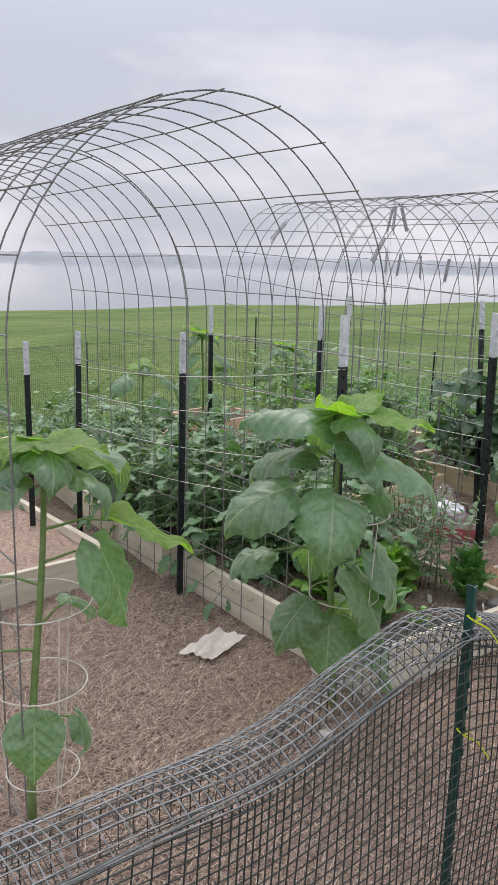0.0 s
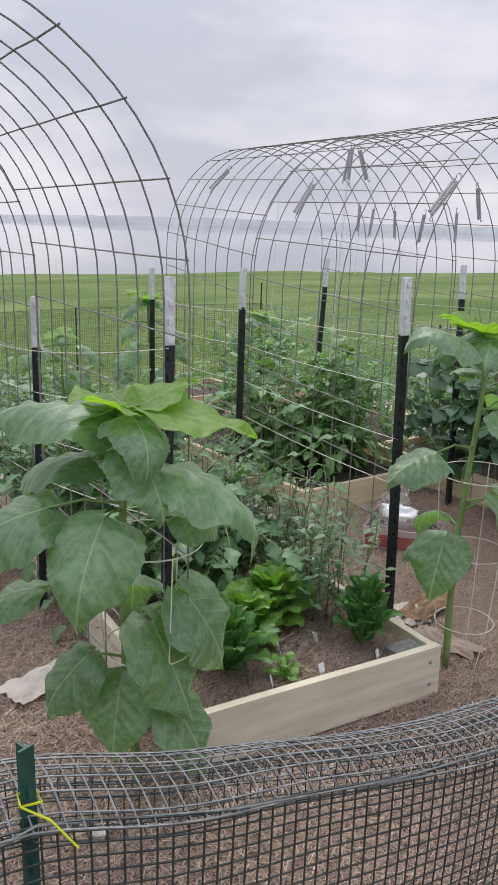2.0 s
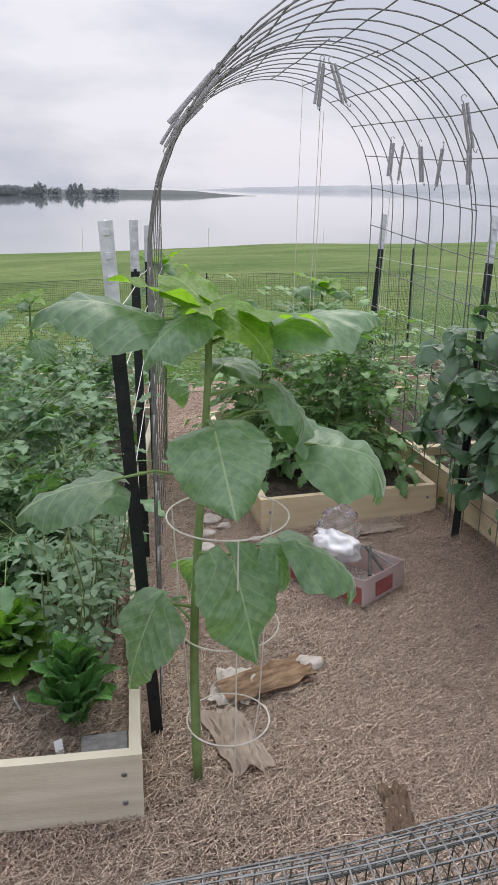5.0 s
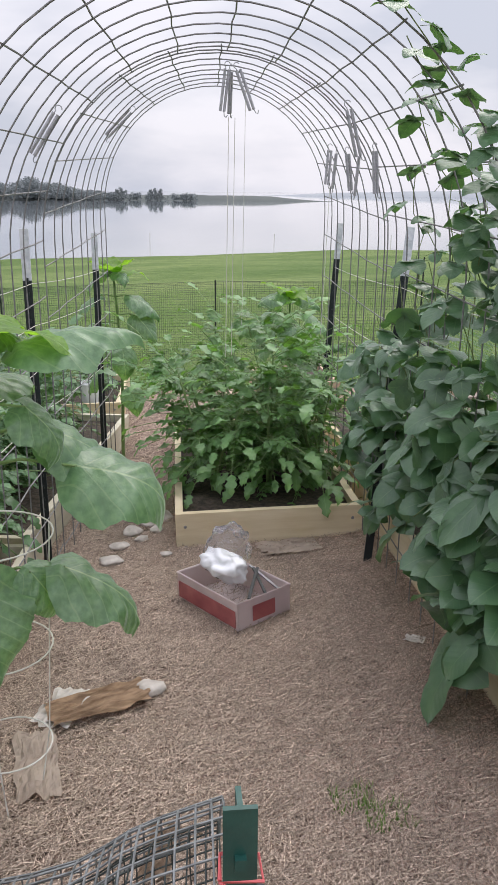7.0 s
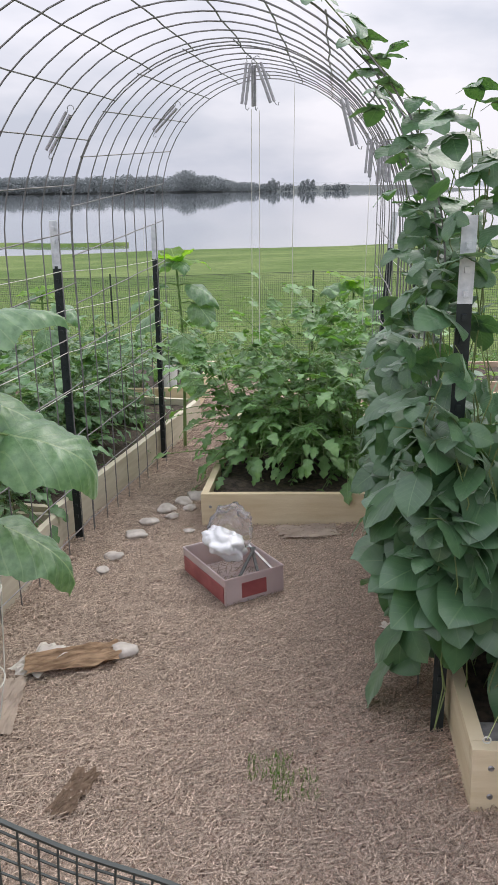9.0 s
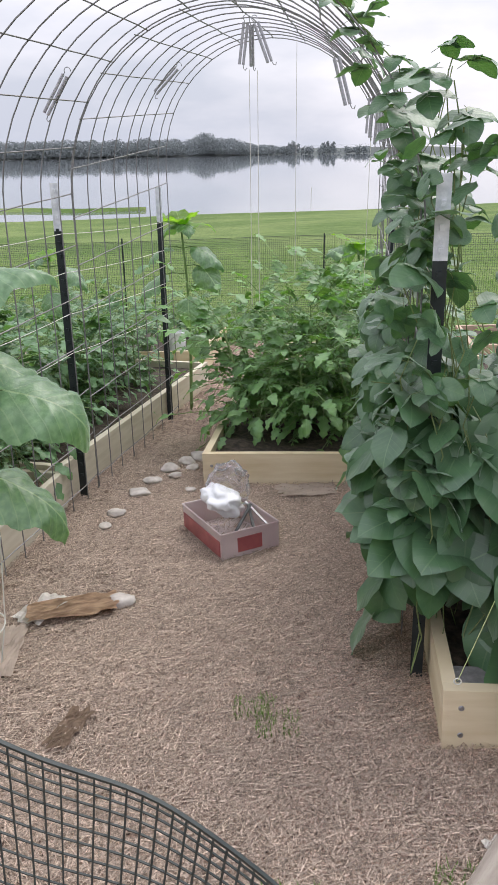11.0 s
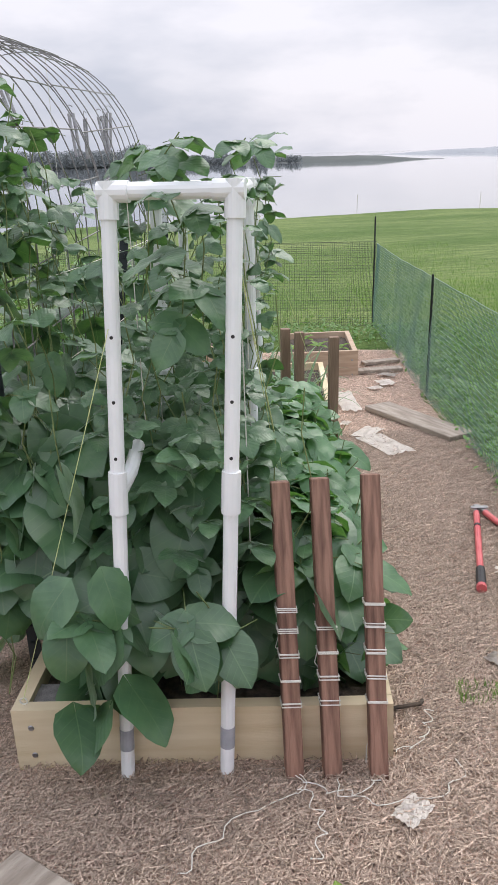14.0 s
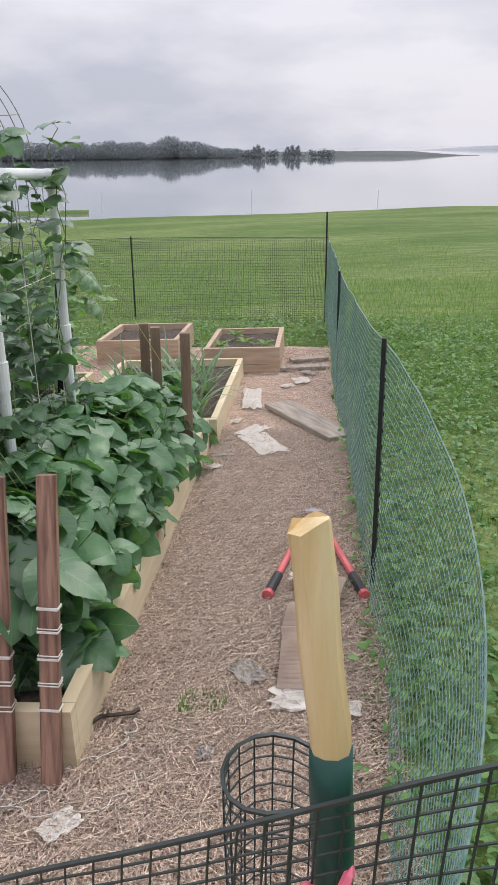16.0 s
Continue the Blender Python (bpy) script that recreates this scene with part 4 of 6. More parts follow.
net_sheet("net_fence", [[g3(x, y) for x, y in BACK], [g3(x, y, 0.86 if i % 2 else 0.84) for i, (x, y) in enumerate(BACK)]], 0.0235, 0.0012, NET, "dark plastic net fence along the lawn", "net fence", "net fences", 1.2)


def net_post(x, y, h, tie=None, mat=POST_DARK, lean=(0, 0), turn=74, low_tie=False, slim=1.0):
    z = slope(x, y)
    e = t_post(x, y, z + h, x + lean[0], y + lean[1], 0, mat, label="dark green steel post holding the net fence" if mat is GREENPOST else "thin black steel post holding the net fence", group="net fence posts")
    e.matrix_basis = e.matrix_basis @ Matrix.Rotation(radians(turn), 4, "Z") @ (Matrix.Diagonal((slim, slim, 1, 1)) if mat is GREENPOST else Matrix.Diagonal((0.44, 0.44, 1, 1)))
    for drop in ((0.07, 0.34) if low_tie else (0.07,)) if tie else ():
        q = Matrix.Rotation(radians(-turn), 4, "Z") @ Vector((0, -0.02, h - drop))
        r_ = Matrix.Rotation(radians(-turn), 3, "Z")
        part("tie", tube([q + r_ @ o_ for o_ in (Vector((-0.022, 0, 0)), Vector((-0.02, 0.03, 0.004)), Vector((0.02, 0.03, 0)), Vector((0.022, 0, -0.004)), Vector((-0.022, -0.002, 0.0)), Vector((0.03, -0.03, -0.02)), Vector((0.08, -0.05, -0.065)))], 0.0022, 5), tie, e, "bright plastic tie")
    return e


net_post(1.712, 0.69, 0.96, TIE_LIME, GREENPOST, turn=20, low_tie=True, slim=0.6)
net_post(-0.6, 0.66, 0.95, TIE_LIME, GREENPOST)
net_post(4.165, 0.61, 0.85, REDGRIP, GREENPOST, turn=0)
net_post(6.65, 7.97, 1.08)
net_post(6.69, 5.02, 0.80)
net_post(6.745, 2.36, 0.86)
for x, y in ((4.56, 8.6), (2.2, 9.0), (-0.4, 9.2), (-3.6, 9.2)):
    net_post(x, y, 0.88)
# cut-off branch stake lashed to the gate post
q = [(6.556, 0.52, -0.15), (6.552, 0.52, 0.62), (6.543, 0.52, 0.80), (6.533, 0.52, 0.89), (6.525, 0.52, 0.975)]
stake = thing("peeled_stake", Matrix.Identity(4), "peeled yellow wooden stake with a dark painted lower half", "stake")


def stake_piece(pts, r, ragged):
    pts, _ = resample(pts, 14)
    bm = tube(pts, r, 10)
    for v in bm.verts:
        a = v.co
        v.co += Vector((0.003 * noise.noise((a.x * 60, a.y * 60, a.z * 9)), 0.003 * noise.noise((a.x * 60, a.y * 60, a.z * 9 + 9)), 0.016 * noise.noise((a.x * 90, a.y * 90, 1)) if ragged and a.z > 0.96 else 0))
    return bm


part("shaft", stake_piece([(6.5445, 0.52, 0.77), (6.543, 0.52, 0.80), (6.533, 0.52, 0.89), (6.524, 0.52, 0.985)], 0.0165, True), PEELED, stake, "peeled yellow wood", smooth=False)
part("painted_foot", stake_piece([(6.556, 0.52, -0.15), (6.552, 0.52, 0.55), (6.5442, 0.52, 0.785)], 0.0178, False), GREENPOST, stake, "dark green paint", smooth=True)
cord("pink_tie", [(6.525, 0.50, 0.655), (6.55, 0.47, 0.672), (6.562, 0.478, 0.70), (6.552, 0.468, 0.672), (6.60, 0.45, 0.655), (6.68, 0.44, 0.64)], 0.0045, PINK, "bright pink plastic tie around the gate post", "tie")
# ---- leaves ----
def leaf_grid(L, W, shape, nl=9, nw=6, fold=0.2, droop=0.6, wave=0.06, notch=0.0, teeth=0.0, seed=0, curl=0.0, crinkle=0.0):
    """Vertices, faces and uvs of one blade; its stalk end lies at the origin, its tip along y."""
    rnd = random.Random(seed)
    ph = [rnd.uniform(0, 6.28) for _ in range(4)]
    verts, uvs = [], []
    y, z = 0.0, 0.0
    for j in range(nl + 1):
        s = j / nl
        ang = droop * s * s
        if j:
            y += L / nl * math.cos(ang)
            z -= L / nl * math.sin(ang)
        w = W / 2 * shape(s)
        for i in range(nw + 1):
            u = 2 * i / nw - 1
            e = 1 + (teeth * (0.5 - ((j * 0.5) % 1.0)) if abs(u) > 0.99 else 0)
            x = u * w * e
            zz = z + fold * abs(x) * (1 - 0.5 * abs(u)) + wave * L * abs(u) ** 1.5 * (math.sin(s * 9 + ph[0] + (1.5 if u > 0 else 0)) + 0.5 * math.sin(s * 21 + ph[1] + 2 * u)) + crinkle * L * math.sin(s * 30 - abs(u) * 7 + ph[2]) * abs(u) * (1.2 - abs(u)) - curl * L * (abs(u) ** 3) * 0.3
            verts.append((x, y - notch * L * abs(u) ** 1.6 * (1 - s) ** 3, zz))
            uvs.append((0.5 + u * 0.5 * max(shape(s), 0.05), s))
    faces = []
    for j in range(nl):
        for i in range(nw):
            k = j * (nw + 1) + i
            faces.append((k, k + 1, k + nw + 2, k + nw + 1))
    return verts, faces, uvs


def blades_mesh(name, blades, mat, stalk=None, stalk_mat=None):
    """One mesh from several (matrix, grid) blades, with an optional stalk tube first."""
    me = bpy.data.meshes.new(name)
    V, F, U, M = [], [], [], []
    if stalk:
        bm = tube(stalk[0], stalk[1], 5, stalk[2] if len(stalk) > 2 else None)
        bm.verts.index_update()
        V += [tuple(v.co) for v in bm.verts]
        for f in bm.faces:
            F.append(tuple(v.index for v in f.verts))
            M.append(1)
        U += [(0.3, 0.5)] * len(V)
        bm.free()
    for m, (v, f, u) in blades:
        k = len(V)
        V += [tuple(m @ Vector(p)) for p in v]
        F += [tuple(k + i for i in q) for q in f]
        M += [0] * len(f)
        U += u
    me.from_pydata(V, [], F)
    lay = me.uv_layers.new(name="UVMap")
    loops = np.zeros(len(me.loops), dtype=np.int32)
    me.loops.foreach_get("vertex_index", loops)
    lay.data.foreach_set("uv", np.array(U, dtype=np.float32)[loops].ravel())
    me.polygons.foreach_set("use_smooth", [True] * len(me.polygons))
    me.materials.append(mat)
    if stalk:
        me.materials.append(stalk_mat or STEM)
        me.polygons.foreach_set("material_index", M)
    return me


def heart(s):
    return max(0.03, (s ** 0.42) * ((1 - s) ** 0.75) * 1.62)


def broad(s):
    return max(0.03, (s ** 0.42) * ((1 - s) ** 0.66) * 1.72)


def cordate(s):
    return max(0.02, (s ** 0.36) * ((1 - s) ** 0.95) * 2.12)


def bean_shape(s):
    return max(0.02, (s ** 0.4) * ((1 - s) ** 0.76) * 1.83)


def ovate(s):
    return max(0.03, (s ** 0.5) * ((1 - s) ** 0.7) * 1.58)


def lance(s):
    return max(0.03, math.sin(math.pi * min(1, s ** 0.8)) ** 0.8)


def lobed(s):
    return max(0.04, math.sin(math.pi * s ** 0.75) ** 0.7 * (0.45 + 0.65 * abs(math.sin(s * 9.5))))


def spoon(s):
    return max(0.12, (0.25 + s ** 0.8) * (1 - s ** 6) * 0.85)


def strap(s):
    return max(0.05, 1 - s ** 2)


def aim(base, az, pitch, roll=0.0, size=1.0):
    """A leaf's pose: az in degrees from x, pitch in degrees above level."""
    return Matrix.Translation(base) @ Matrix.Rotation(radians(az - 90), 4, "Z") @ Matrix.Rotation(radians(pitch), 4, "X") @ Matrix.Rotation(radians(roll), 4, "Y") @ Matrix.Diagonal((size, size, size, 1))


def sun_shape(s):
    return max(0.02, (s ** 0.45) * ((1 - s) ** 1.12) * 2.55)


# roof-like leaves with drooping rims, hanging flat ones, and young ones round the bud, also used for backlit blades
SUN_MESH = [blades_mesh("sunflower_leaf", [(Matrix.Identity(4), leaf_grid(1.0, 0.84, sun_shape, 26, 12, -0.2 + 0.06 * k, 0.75 + 0.28 * k, 0.06, 0.16, 0.085, k, 0.45, 0.042))], SUNLEAF) for k in range(4)]
SUN_FLAT = [blades_mesh("broad_sunflower_leaf", [(Matrix.Identity(4), leaf_grid(1.0, 0.98, sun_shape, 26, 12, 0.06, 0.12 + 0.22 * k, 0.06, 0.2, 0.085, 10 + k, 0.25, 0.036))], SUNLEAF) for k in range(3)]
SUN_YOUNG_BACKLIT = [blades_mesh("young_and_backlit_sunflower_leaf", [(Matrix.Identity(4), leaf_grid(1.0, 0.74, sun_shape, 20, 10, 0.22 - 0.3 * k, 0.4 + 0.5 * k, 0.05, 0.12, 0.07, 20 + k, 0.0, 0.025))], SUNYOUNG_BACKLIT) for k in range(2)]


def put_leaf(me, m, parent, name="leaf"):
    o = new(name, me)
    o.parent = parent
    o.matrix_basis = m
    return o


def sunflower(x, y, z0, ztop, leaves, label, lean=(0.0, 0.0), crown=8, crown_size=0.15, seed=1, thick=0.0125, full=0.88):
    """leaves: (height, azimuth, stalk length, stalk rise, blade length, blade pitch, flat, young); young also paints
    backlit blades bright.
    """
    rnd = random.Random(seed)
    e = thing("sunflower", Matrix.Translation((x, y, z0)), label, "sunflower", "sunflowers")
    h = ztop - z0

    def at(z):
        f = (z - z0) / h
        return Vector((lean[0] * f + 0.012 * math.sin(f * 5 + seed), lean[1] * f + 0.01 * math.sin(f * 4), z - z0))

    pts = [at(z0 + h * i / 12) for i in range(13)]
    pts[0] = Vector((pts[0].x, pts[0].y, -0.03))
    part("stem", tube(pts, thick, 8, [thick * (1.1 - 0.5 * i / 12) for i in range(13)]), STEM, e, smooth=True)

    def add(z, az, stalk, rise, L, pitch, flat, young=False):
        L *= full
        face = 22 * math.cos(radians(az)) * (0.3 if young or z > ztop - 0.2 else 1.0)
        b = at(z)
        d = Vector((math.cos(radians(az)) * math.cos(radians(rise)), math.sin(radians(az)) * math.cos(radians(rise)), math.sin(radians(rise))))
        tip = b + d * stalk + Vector((0, 0, -0.15 * stalk))
        midp = b + d * stalk * 0.55
        st = part("leaf_stalk", tube([b, midp, tip], 0.004, 5, [0.005, 0.004, 0.003]), STEM, e)
        pool = SUN_YOUNG_BACKLIT if young else (SUN_FLAT if flat else SUN_MESH)
        put_leaf(pool[rnd.randrange(len(pool))], aim(tip, az + rnd.uniform(-8, 8), pitch, face + rnd.uniform(-14, 14), L), st, "leaf_blade")

    for row in leaves:
        add(*row)
    for k in range(crown):
        a = k * 137.5 + seed * 40
        add(ztop - 0.05 * (k / crown), a, 0.03 + 0.05 * k / crown, 55, crown_size * rnd.uniform(0.7, 1.1), rnd.uniform(-8, 38) if k < crown // 2 else rnd.uniform(-28, 5), False, k < crown // 2 + 1)
    bud = bmesh.new()
    bmesh.ops.create_icosphere(bud, subdivisions=2, radius=0.022, matrix=Matrix.Translation(at(ztop)) @ Matrix.Diagonal((1, 1, 0.8, 1)))
    part("bud", bud, STEM, e, smooth=True)
    return e


sunflower(2.28, 1.69, -0.27, 0.86, [
    (0.84, 150, 0.06, 40, 0.32, 8, False), (0.84, -34, 0.07, 40, 0.30, -6, False, True), (0.72, -35, 0.12, 15, 0.34, -14, False), (0.76, -85, 0.06, 30, 0.22, -28, False), (0.80, 60, 0.06, 30, 0.26, -4, False),
    (0.62, 168, 0.20, 10, 0.29, -12, False), (0.60, -138, 0.12, 16, 0.29, -28, False), (0.70, 128, 0.12, 25, 0.28, -5, False), (0.50, -8, 0.18, 30, 0.18, -6, False), (0.48, 92, 0.15, 20, 0.26, -15, False),
    (0.22, -52, 0.12, 40, 0.29, -62, True), (0.24, -22, 0.22, 36, 0.28, -58, True), (0.16, 170, 0.12, 20, 0.22, -40, False), (0.08, -140, 0.06, 30, 0.22, -70, True), (0.0, -50, 0.15, 25, 0.24, -58, True),
    (0.36, 152, 0.24, 12, 0.20, -10, False), (0.30, 60, 0.18, 22, 0.24, -25, False), (0.10, 20, 0.15, 20, 0.20, -40, False)],
    "tall leafy green sunflower plant standing before a raised bed", (-0.02, 0.02), 6, 0.24, 2, 0.014, 1.0)
sunflower(3.575, 1.73, -0.275, 0.99, [
    (0.96, 184, 0.12, 18, 0.31, 24, False), (0.96, -12, 0.10, 30, 0.24, 2, False, True), (0.92, 2, 0.16, 22, 0.32, 16, False), (0.82, 60, 0.12, 25, 0.2, 5, False),
    (0.80, -5, 0.17, 14, 0.20, -40, False), (0.74, -88, 0.12, 14, 0.26, -34, True), (0.66, 0, 0.28, 10, 0.34, -10, False), (0.60, 190, 0.22, 14, 0.27, -4, False),
    (0.40, -58, 0.14, 18, 0.28, -66, True), (0.36, -12, 0.20, 25, 0.17, -50, False), (0.25, 198, 0.12, 22, 0.25, -64, True), (0.72, 14, 0.22, 14, 0.28, -24, False), (0.36, -2, 0.27, 20, 0.30, -26, False), (0.20, 120, 0.12, 18, 0.16, -30, False), (0.30, 80, 0.14, 15, 0.18, -25, False)],
    "tall green sunflower plant growing beside the path", (0.03, 0.0), 9, 0.25, 3, 0.0125)
sunflower(1.15, 1.80, -0.30, 0.86, [
    # the flat blade with a last True has backlight put into its colour
    (0.78, 185, 0.08, 20, 0.22, -15, False), (0.78, -40, 0.10, 20, 0.19, -18, False), (0.80, 20, 0.14, 22, 0.30, -5, False), (0.62, -2, 0.22, 6, 0.36, -22, True, True),
    (0.52, -30, 0.18, 20, 0.30, -68, True), (0.45, 150, 0.16, 20, 0.22, -30, False), (0.32, 20, 0.15, 25, 0.17, -20, False), (0.25, 170, 0.17, 10, 0.2, -40, False), (0.08, -110, 0.13, 15, 0.2, -66, True), (0.02, -25, 0.14, 10, 0.17, -55, False)],
    "green sunflower plant growing under the wire arch", (0.06, 0.0), 9, 0.24, 4, 0.0135)
sunflower(3.775, 4.85, -0.43, 0.80, [(0.66, 190, 0.10, 15, 0.22, -18, False), (0.66, -15, 0.10, 15, 0.26, -25, False), (0.5, -160, 0.16, 8, 0.26, -28, False), (0.55, -30, 0.14, 10, 0.24, -40, False), (0.35, -80, 0.12, 10, 0.22, -50, False), (0.2, 180, 0.14, 10, 0.2, -50, False), (0.1, -60, 0.12, 10, 0.2, -55, False)], "slim green sunflower plant at a bed's corner", (-0.02, 0.0), 8, 0.22, 5, 0.011)
sunflower(4.88, 5.18, -0.30, 0.63, [(0.5, 185, 0.14, 10, 0.30, -22, False), (0.5, -10, 0.12, 10, 0.26, -30, False), (0.45, -90, 0.12, 10, 0.26, -35, False), (0.3, 160, 0.14, 10, 0.25, -40, False), (0.3, 10, 0.14, 10, 0.25, -40, False)], "green sunflower plant with drooping leaves behind tomatoes", (0.0, 0.0), 8, 0.26, 6, 0.011)
sunflower(3.02, 4.45, -0.2, 0.66, [(0.6, 185, 0.12, 10, 0.24, -22, False), (0.6, -10, 0.12, 10, 0.22, -30, False), (0.45, -70, 0.12, 10, 0.22, -45, False), (0.3, 160, 0.14, 10, 0.2, -40, False)], "slim green sunflower plant among vegetables", (0.0, 0.0), 6, 0.13, 7, 0.010)


def plant_cage(x, y, z0, rings, label):
    e = thing("plant_cage", Matrix.Translation((x, y, z0)), label, "plant cage", "wire plant cages")
    for zz, r in rings:
        part("ring", tube([(r * math.cos(a), r * math.sin(a), zz) for a in [i * math.pi / 16 for i in range(33)]], 0.0022, 5), TWINE, e)
    for k in range(3):
        a = radians(30 + 120 * k)
        part("leg", tube([(0.6 * rings[0][1] * math.cos(a), 0.6 * rings[0][1] * math.sin(a), -0.05)] + [(r * math.cos(a), r * math.sin(a), zz) for zz, r in rings], 0.002, 5), TWINE, e)
    return e


plant_cage(3.66, 1.74, -0.275, ((0.18, 0.11), (0.47, 0.13), (0.77, 0.15)), "pale wire cage around a sunflower stem")
plant_cage(2.34, 1.72, -0.265, ((0.14, 0.11), (0.44, 0.13), (0.76, 0.15)), "pale wire cage around a sunflower stem")
plant_cage(1.19, 1.82, -0.30, ((0.14, 0.11), (0.44, 0.14), (0.70, 0.16)), "pale wire cage around a sunflower stem")


# ---- beans ----
def trifoliate(mat, seed, spread=1.0):
    rnd = random.Random(seed)
    out = []
    for az, off in ((90, 0.035), (90 + 78 * spread, 0.0), (90 - 78 * spread, 0.0)):
        g = leaf_grid(0.11, 0.112, bean_shape, 8, 6, 0.14, rnd.uniform(0.25, 0.8), 0.03, 0.2, 0, seed + az)
        out.append((aim((0, off + 0.012, 0), az, rnd.uniform(-22, 4), rnd.uniform(-15, 15), rnd.uniform(0.9, 1.1)), g))
    return blades_mesh("bean_leaf", out, mat, ([(0, -0.07, -0.02), (0, -0.02, 0), (0, 0.045, 0)], 0.0013), VINE)


BEAN_MESH = [trifoliate(BEANLEAF, 30 + k) for k in range(6)]
BUSH_MESH = [trifoliate(BUSHLEAF, 60 + k) for k in range(5)]
BEAN_ONE = [blades_mesh("bean_leaf", [(Matrix.Identity(4), leaf_grid(0.125, 0.13, bean_shape, 8, 6, 0.12, 0.3 + 0.2 * k, 0.03, 0.22, 0, 90 + k))], BEANLEAF) for k in range(4)]


def bean_plant(label, vines, spots, pool, seed, name="bean_plant", category="bean plant", group="climbing bean plants"):
    """vines: polylines; spots: functions that give (place, azimuth, pitch, size) of a leaf."""
    rnd = random.Random(seed)
    base = vines[0][0]
    e = thing(name, Matrix.Translation(base), label, category, group)
    for v in vines:
        pts = [Vector(p) - Vector(base) for p in v]
        part("vine", tube(pts, 0.0017, 5), VINE, e)
    for p, az, pitch, size in spots(rnd):
        put_leaf(pool[rnd.randrange(len(pool))], aim(Vector(p) - Vector(base), az, pitch, rnd.uniform(-25, 25), size), e)
    return e


def wavy(a, b, n, amp, seed):
    rnd = random.Random(seed)
    a, b = Vector(a), Vector(b)
    return [tuple(a.lerp(b, i / n) + (Vector((rnd.uniform(-amp, amp), rnd.uniform(-amp, amp), 0)) if 0 < i else Vector())) for i in range(n + 1)]


def curtain(n, xr, yr, zr, az, pitch, size, thin=0.0, wild=1.0):
    """Leaves over a block of space that mostly face one way; thin: fewer towards the top."""
    def spots(rnd):
        out = []
        while len(out) < n:
            f = rnd.random()
            if rnd.random() < thin * f:
                continue
            z = zr[0] + (zr[1] - zr[0]) * f
            high = smoothstep(0.45, 0.95, z)
            out.append(((rnd.uniform(*xr), rnd.uniform(*yr), z), az + rnd.gauss(0, (55 + 50 * high) * wild), pitch * (1 - 0.8 * high) + rnd.gauss(0, 22 * wild), rnd.uniform(*size) * (1 - 0.36 * high)))
        return out
    return spots


SOIL_E = -0.08
front_label = "climbing bean plant with broad dark green leaves"
for k, (x, n) in enumerate(((4.98, 56), (5.14, 54), (5.30, 60), (5.45, 58), (5.60, 44), (5.74, 30))):
    bean_plant(front_label, [wavy((x, 1.62, SOIL_E), (x + 0.03, 1.66, 0.75), 8, 0.03, k), wavy((x, 1.62, SOIL_E), (x - 0.05, 1.75, 0.95), 9, 0.03, k + 20)], curtain(int(n * 0.55), (x - (0.06 if k == 0 else 0.12), x + 0.12), (1.7, 1.95) if k < 2 else (1.52, 1.76) if k < 3 else (1.66, 1.9), (0.24 if k < 2 else 0.02, 0.62 if k < 4 else 0.36), -90, -42, (1.25, 1.75)), BEAN_MESH + BEAN_ONE, 100 + k)
for k, (x, n, zr) in enumerate(((5.30, 11, (0.0, 0.40)), (5.54, 5, (0.16, 0.40)))):
    bean_plant(front_label, [wavy((x, 1.55, SOIL_E), (x, 1.42, 0.36), 6, 0.02, 170 + k)], curtain(n, (x - 0.09, x + 0.07), (1.375, 1.44), zr, -90, -50, (0.95, 1.25)), BEAN_ONE + BEAN_MESH[:2], 180 + k)
for k, (x, y, n) in enumerate(((5.40, 1.75, 64), (5.60, 1.70, 64), (5.40, 2.15, 60), (5.62, 2.1, 62), (5.42, 2.6, 54), (5.62, 2.62, 60))):
    bean_plant(front_label, [wavy((x, y, SOIL_E), (x, y, 1.17), 14, 0.025, 40 + k), wavy((x, y, SOIL_E), (x - 0.06, y - 0.05, 1.16), 14, 0.03, 60 + k), wavy((x, y, SOIL_E), (x + 0.05, y + 0.06, 1.15), 14, 0.03, 80 + k)], curtain(int(n * 1.45), (x - 0.13, x + 0.08), (y - 0.2, y + 0.16), (0.35, 1.2), -80, -8, (0.36, 0.66), 0.6), BEAN_MESH, 140 + k)
for k, (x, y, n, ztop) in enumerate(((5.02, 1.86, 34, 1.3), (5.0, 2.08, 38, 1.35), (4.99, 2.35, 38, 1.25), (4.99, 2.7, 42, 1.05), (4.99, 3.05, 36, 0.85), (5.01, 3.4, 28, 0.65), (5.2, 1.95, 50, 0.66), (5.2, 2.5, 46, 0.62), (5.2, 3.1, 40, 0.6))):
    bean_plant(front_label, [wavy((x + 0.11, y, SOIL_E), (x + 0.02, y, ztop + 0.1), 12, 0.035, 200 + k), wavy((x + 0.11, y + 0.05, SOIL_E), (x, y - 0.05, ztop), 12, 0.04, 220 + k), wavy((x + 0.12, y - 0.05, SOIL_E), (x + 0.03, y + 0.1, ztop), 12, 0.04, 240 + k)], curtain(n, (x - 0.11, x + 0.1), (y - 0.17, y + 0.17), (0.12, ztop), -125, -26, (0.55, 1.0), 0.88, 1.5), BEAN_MESH, 260 + k)

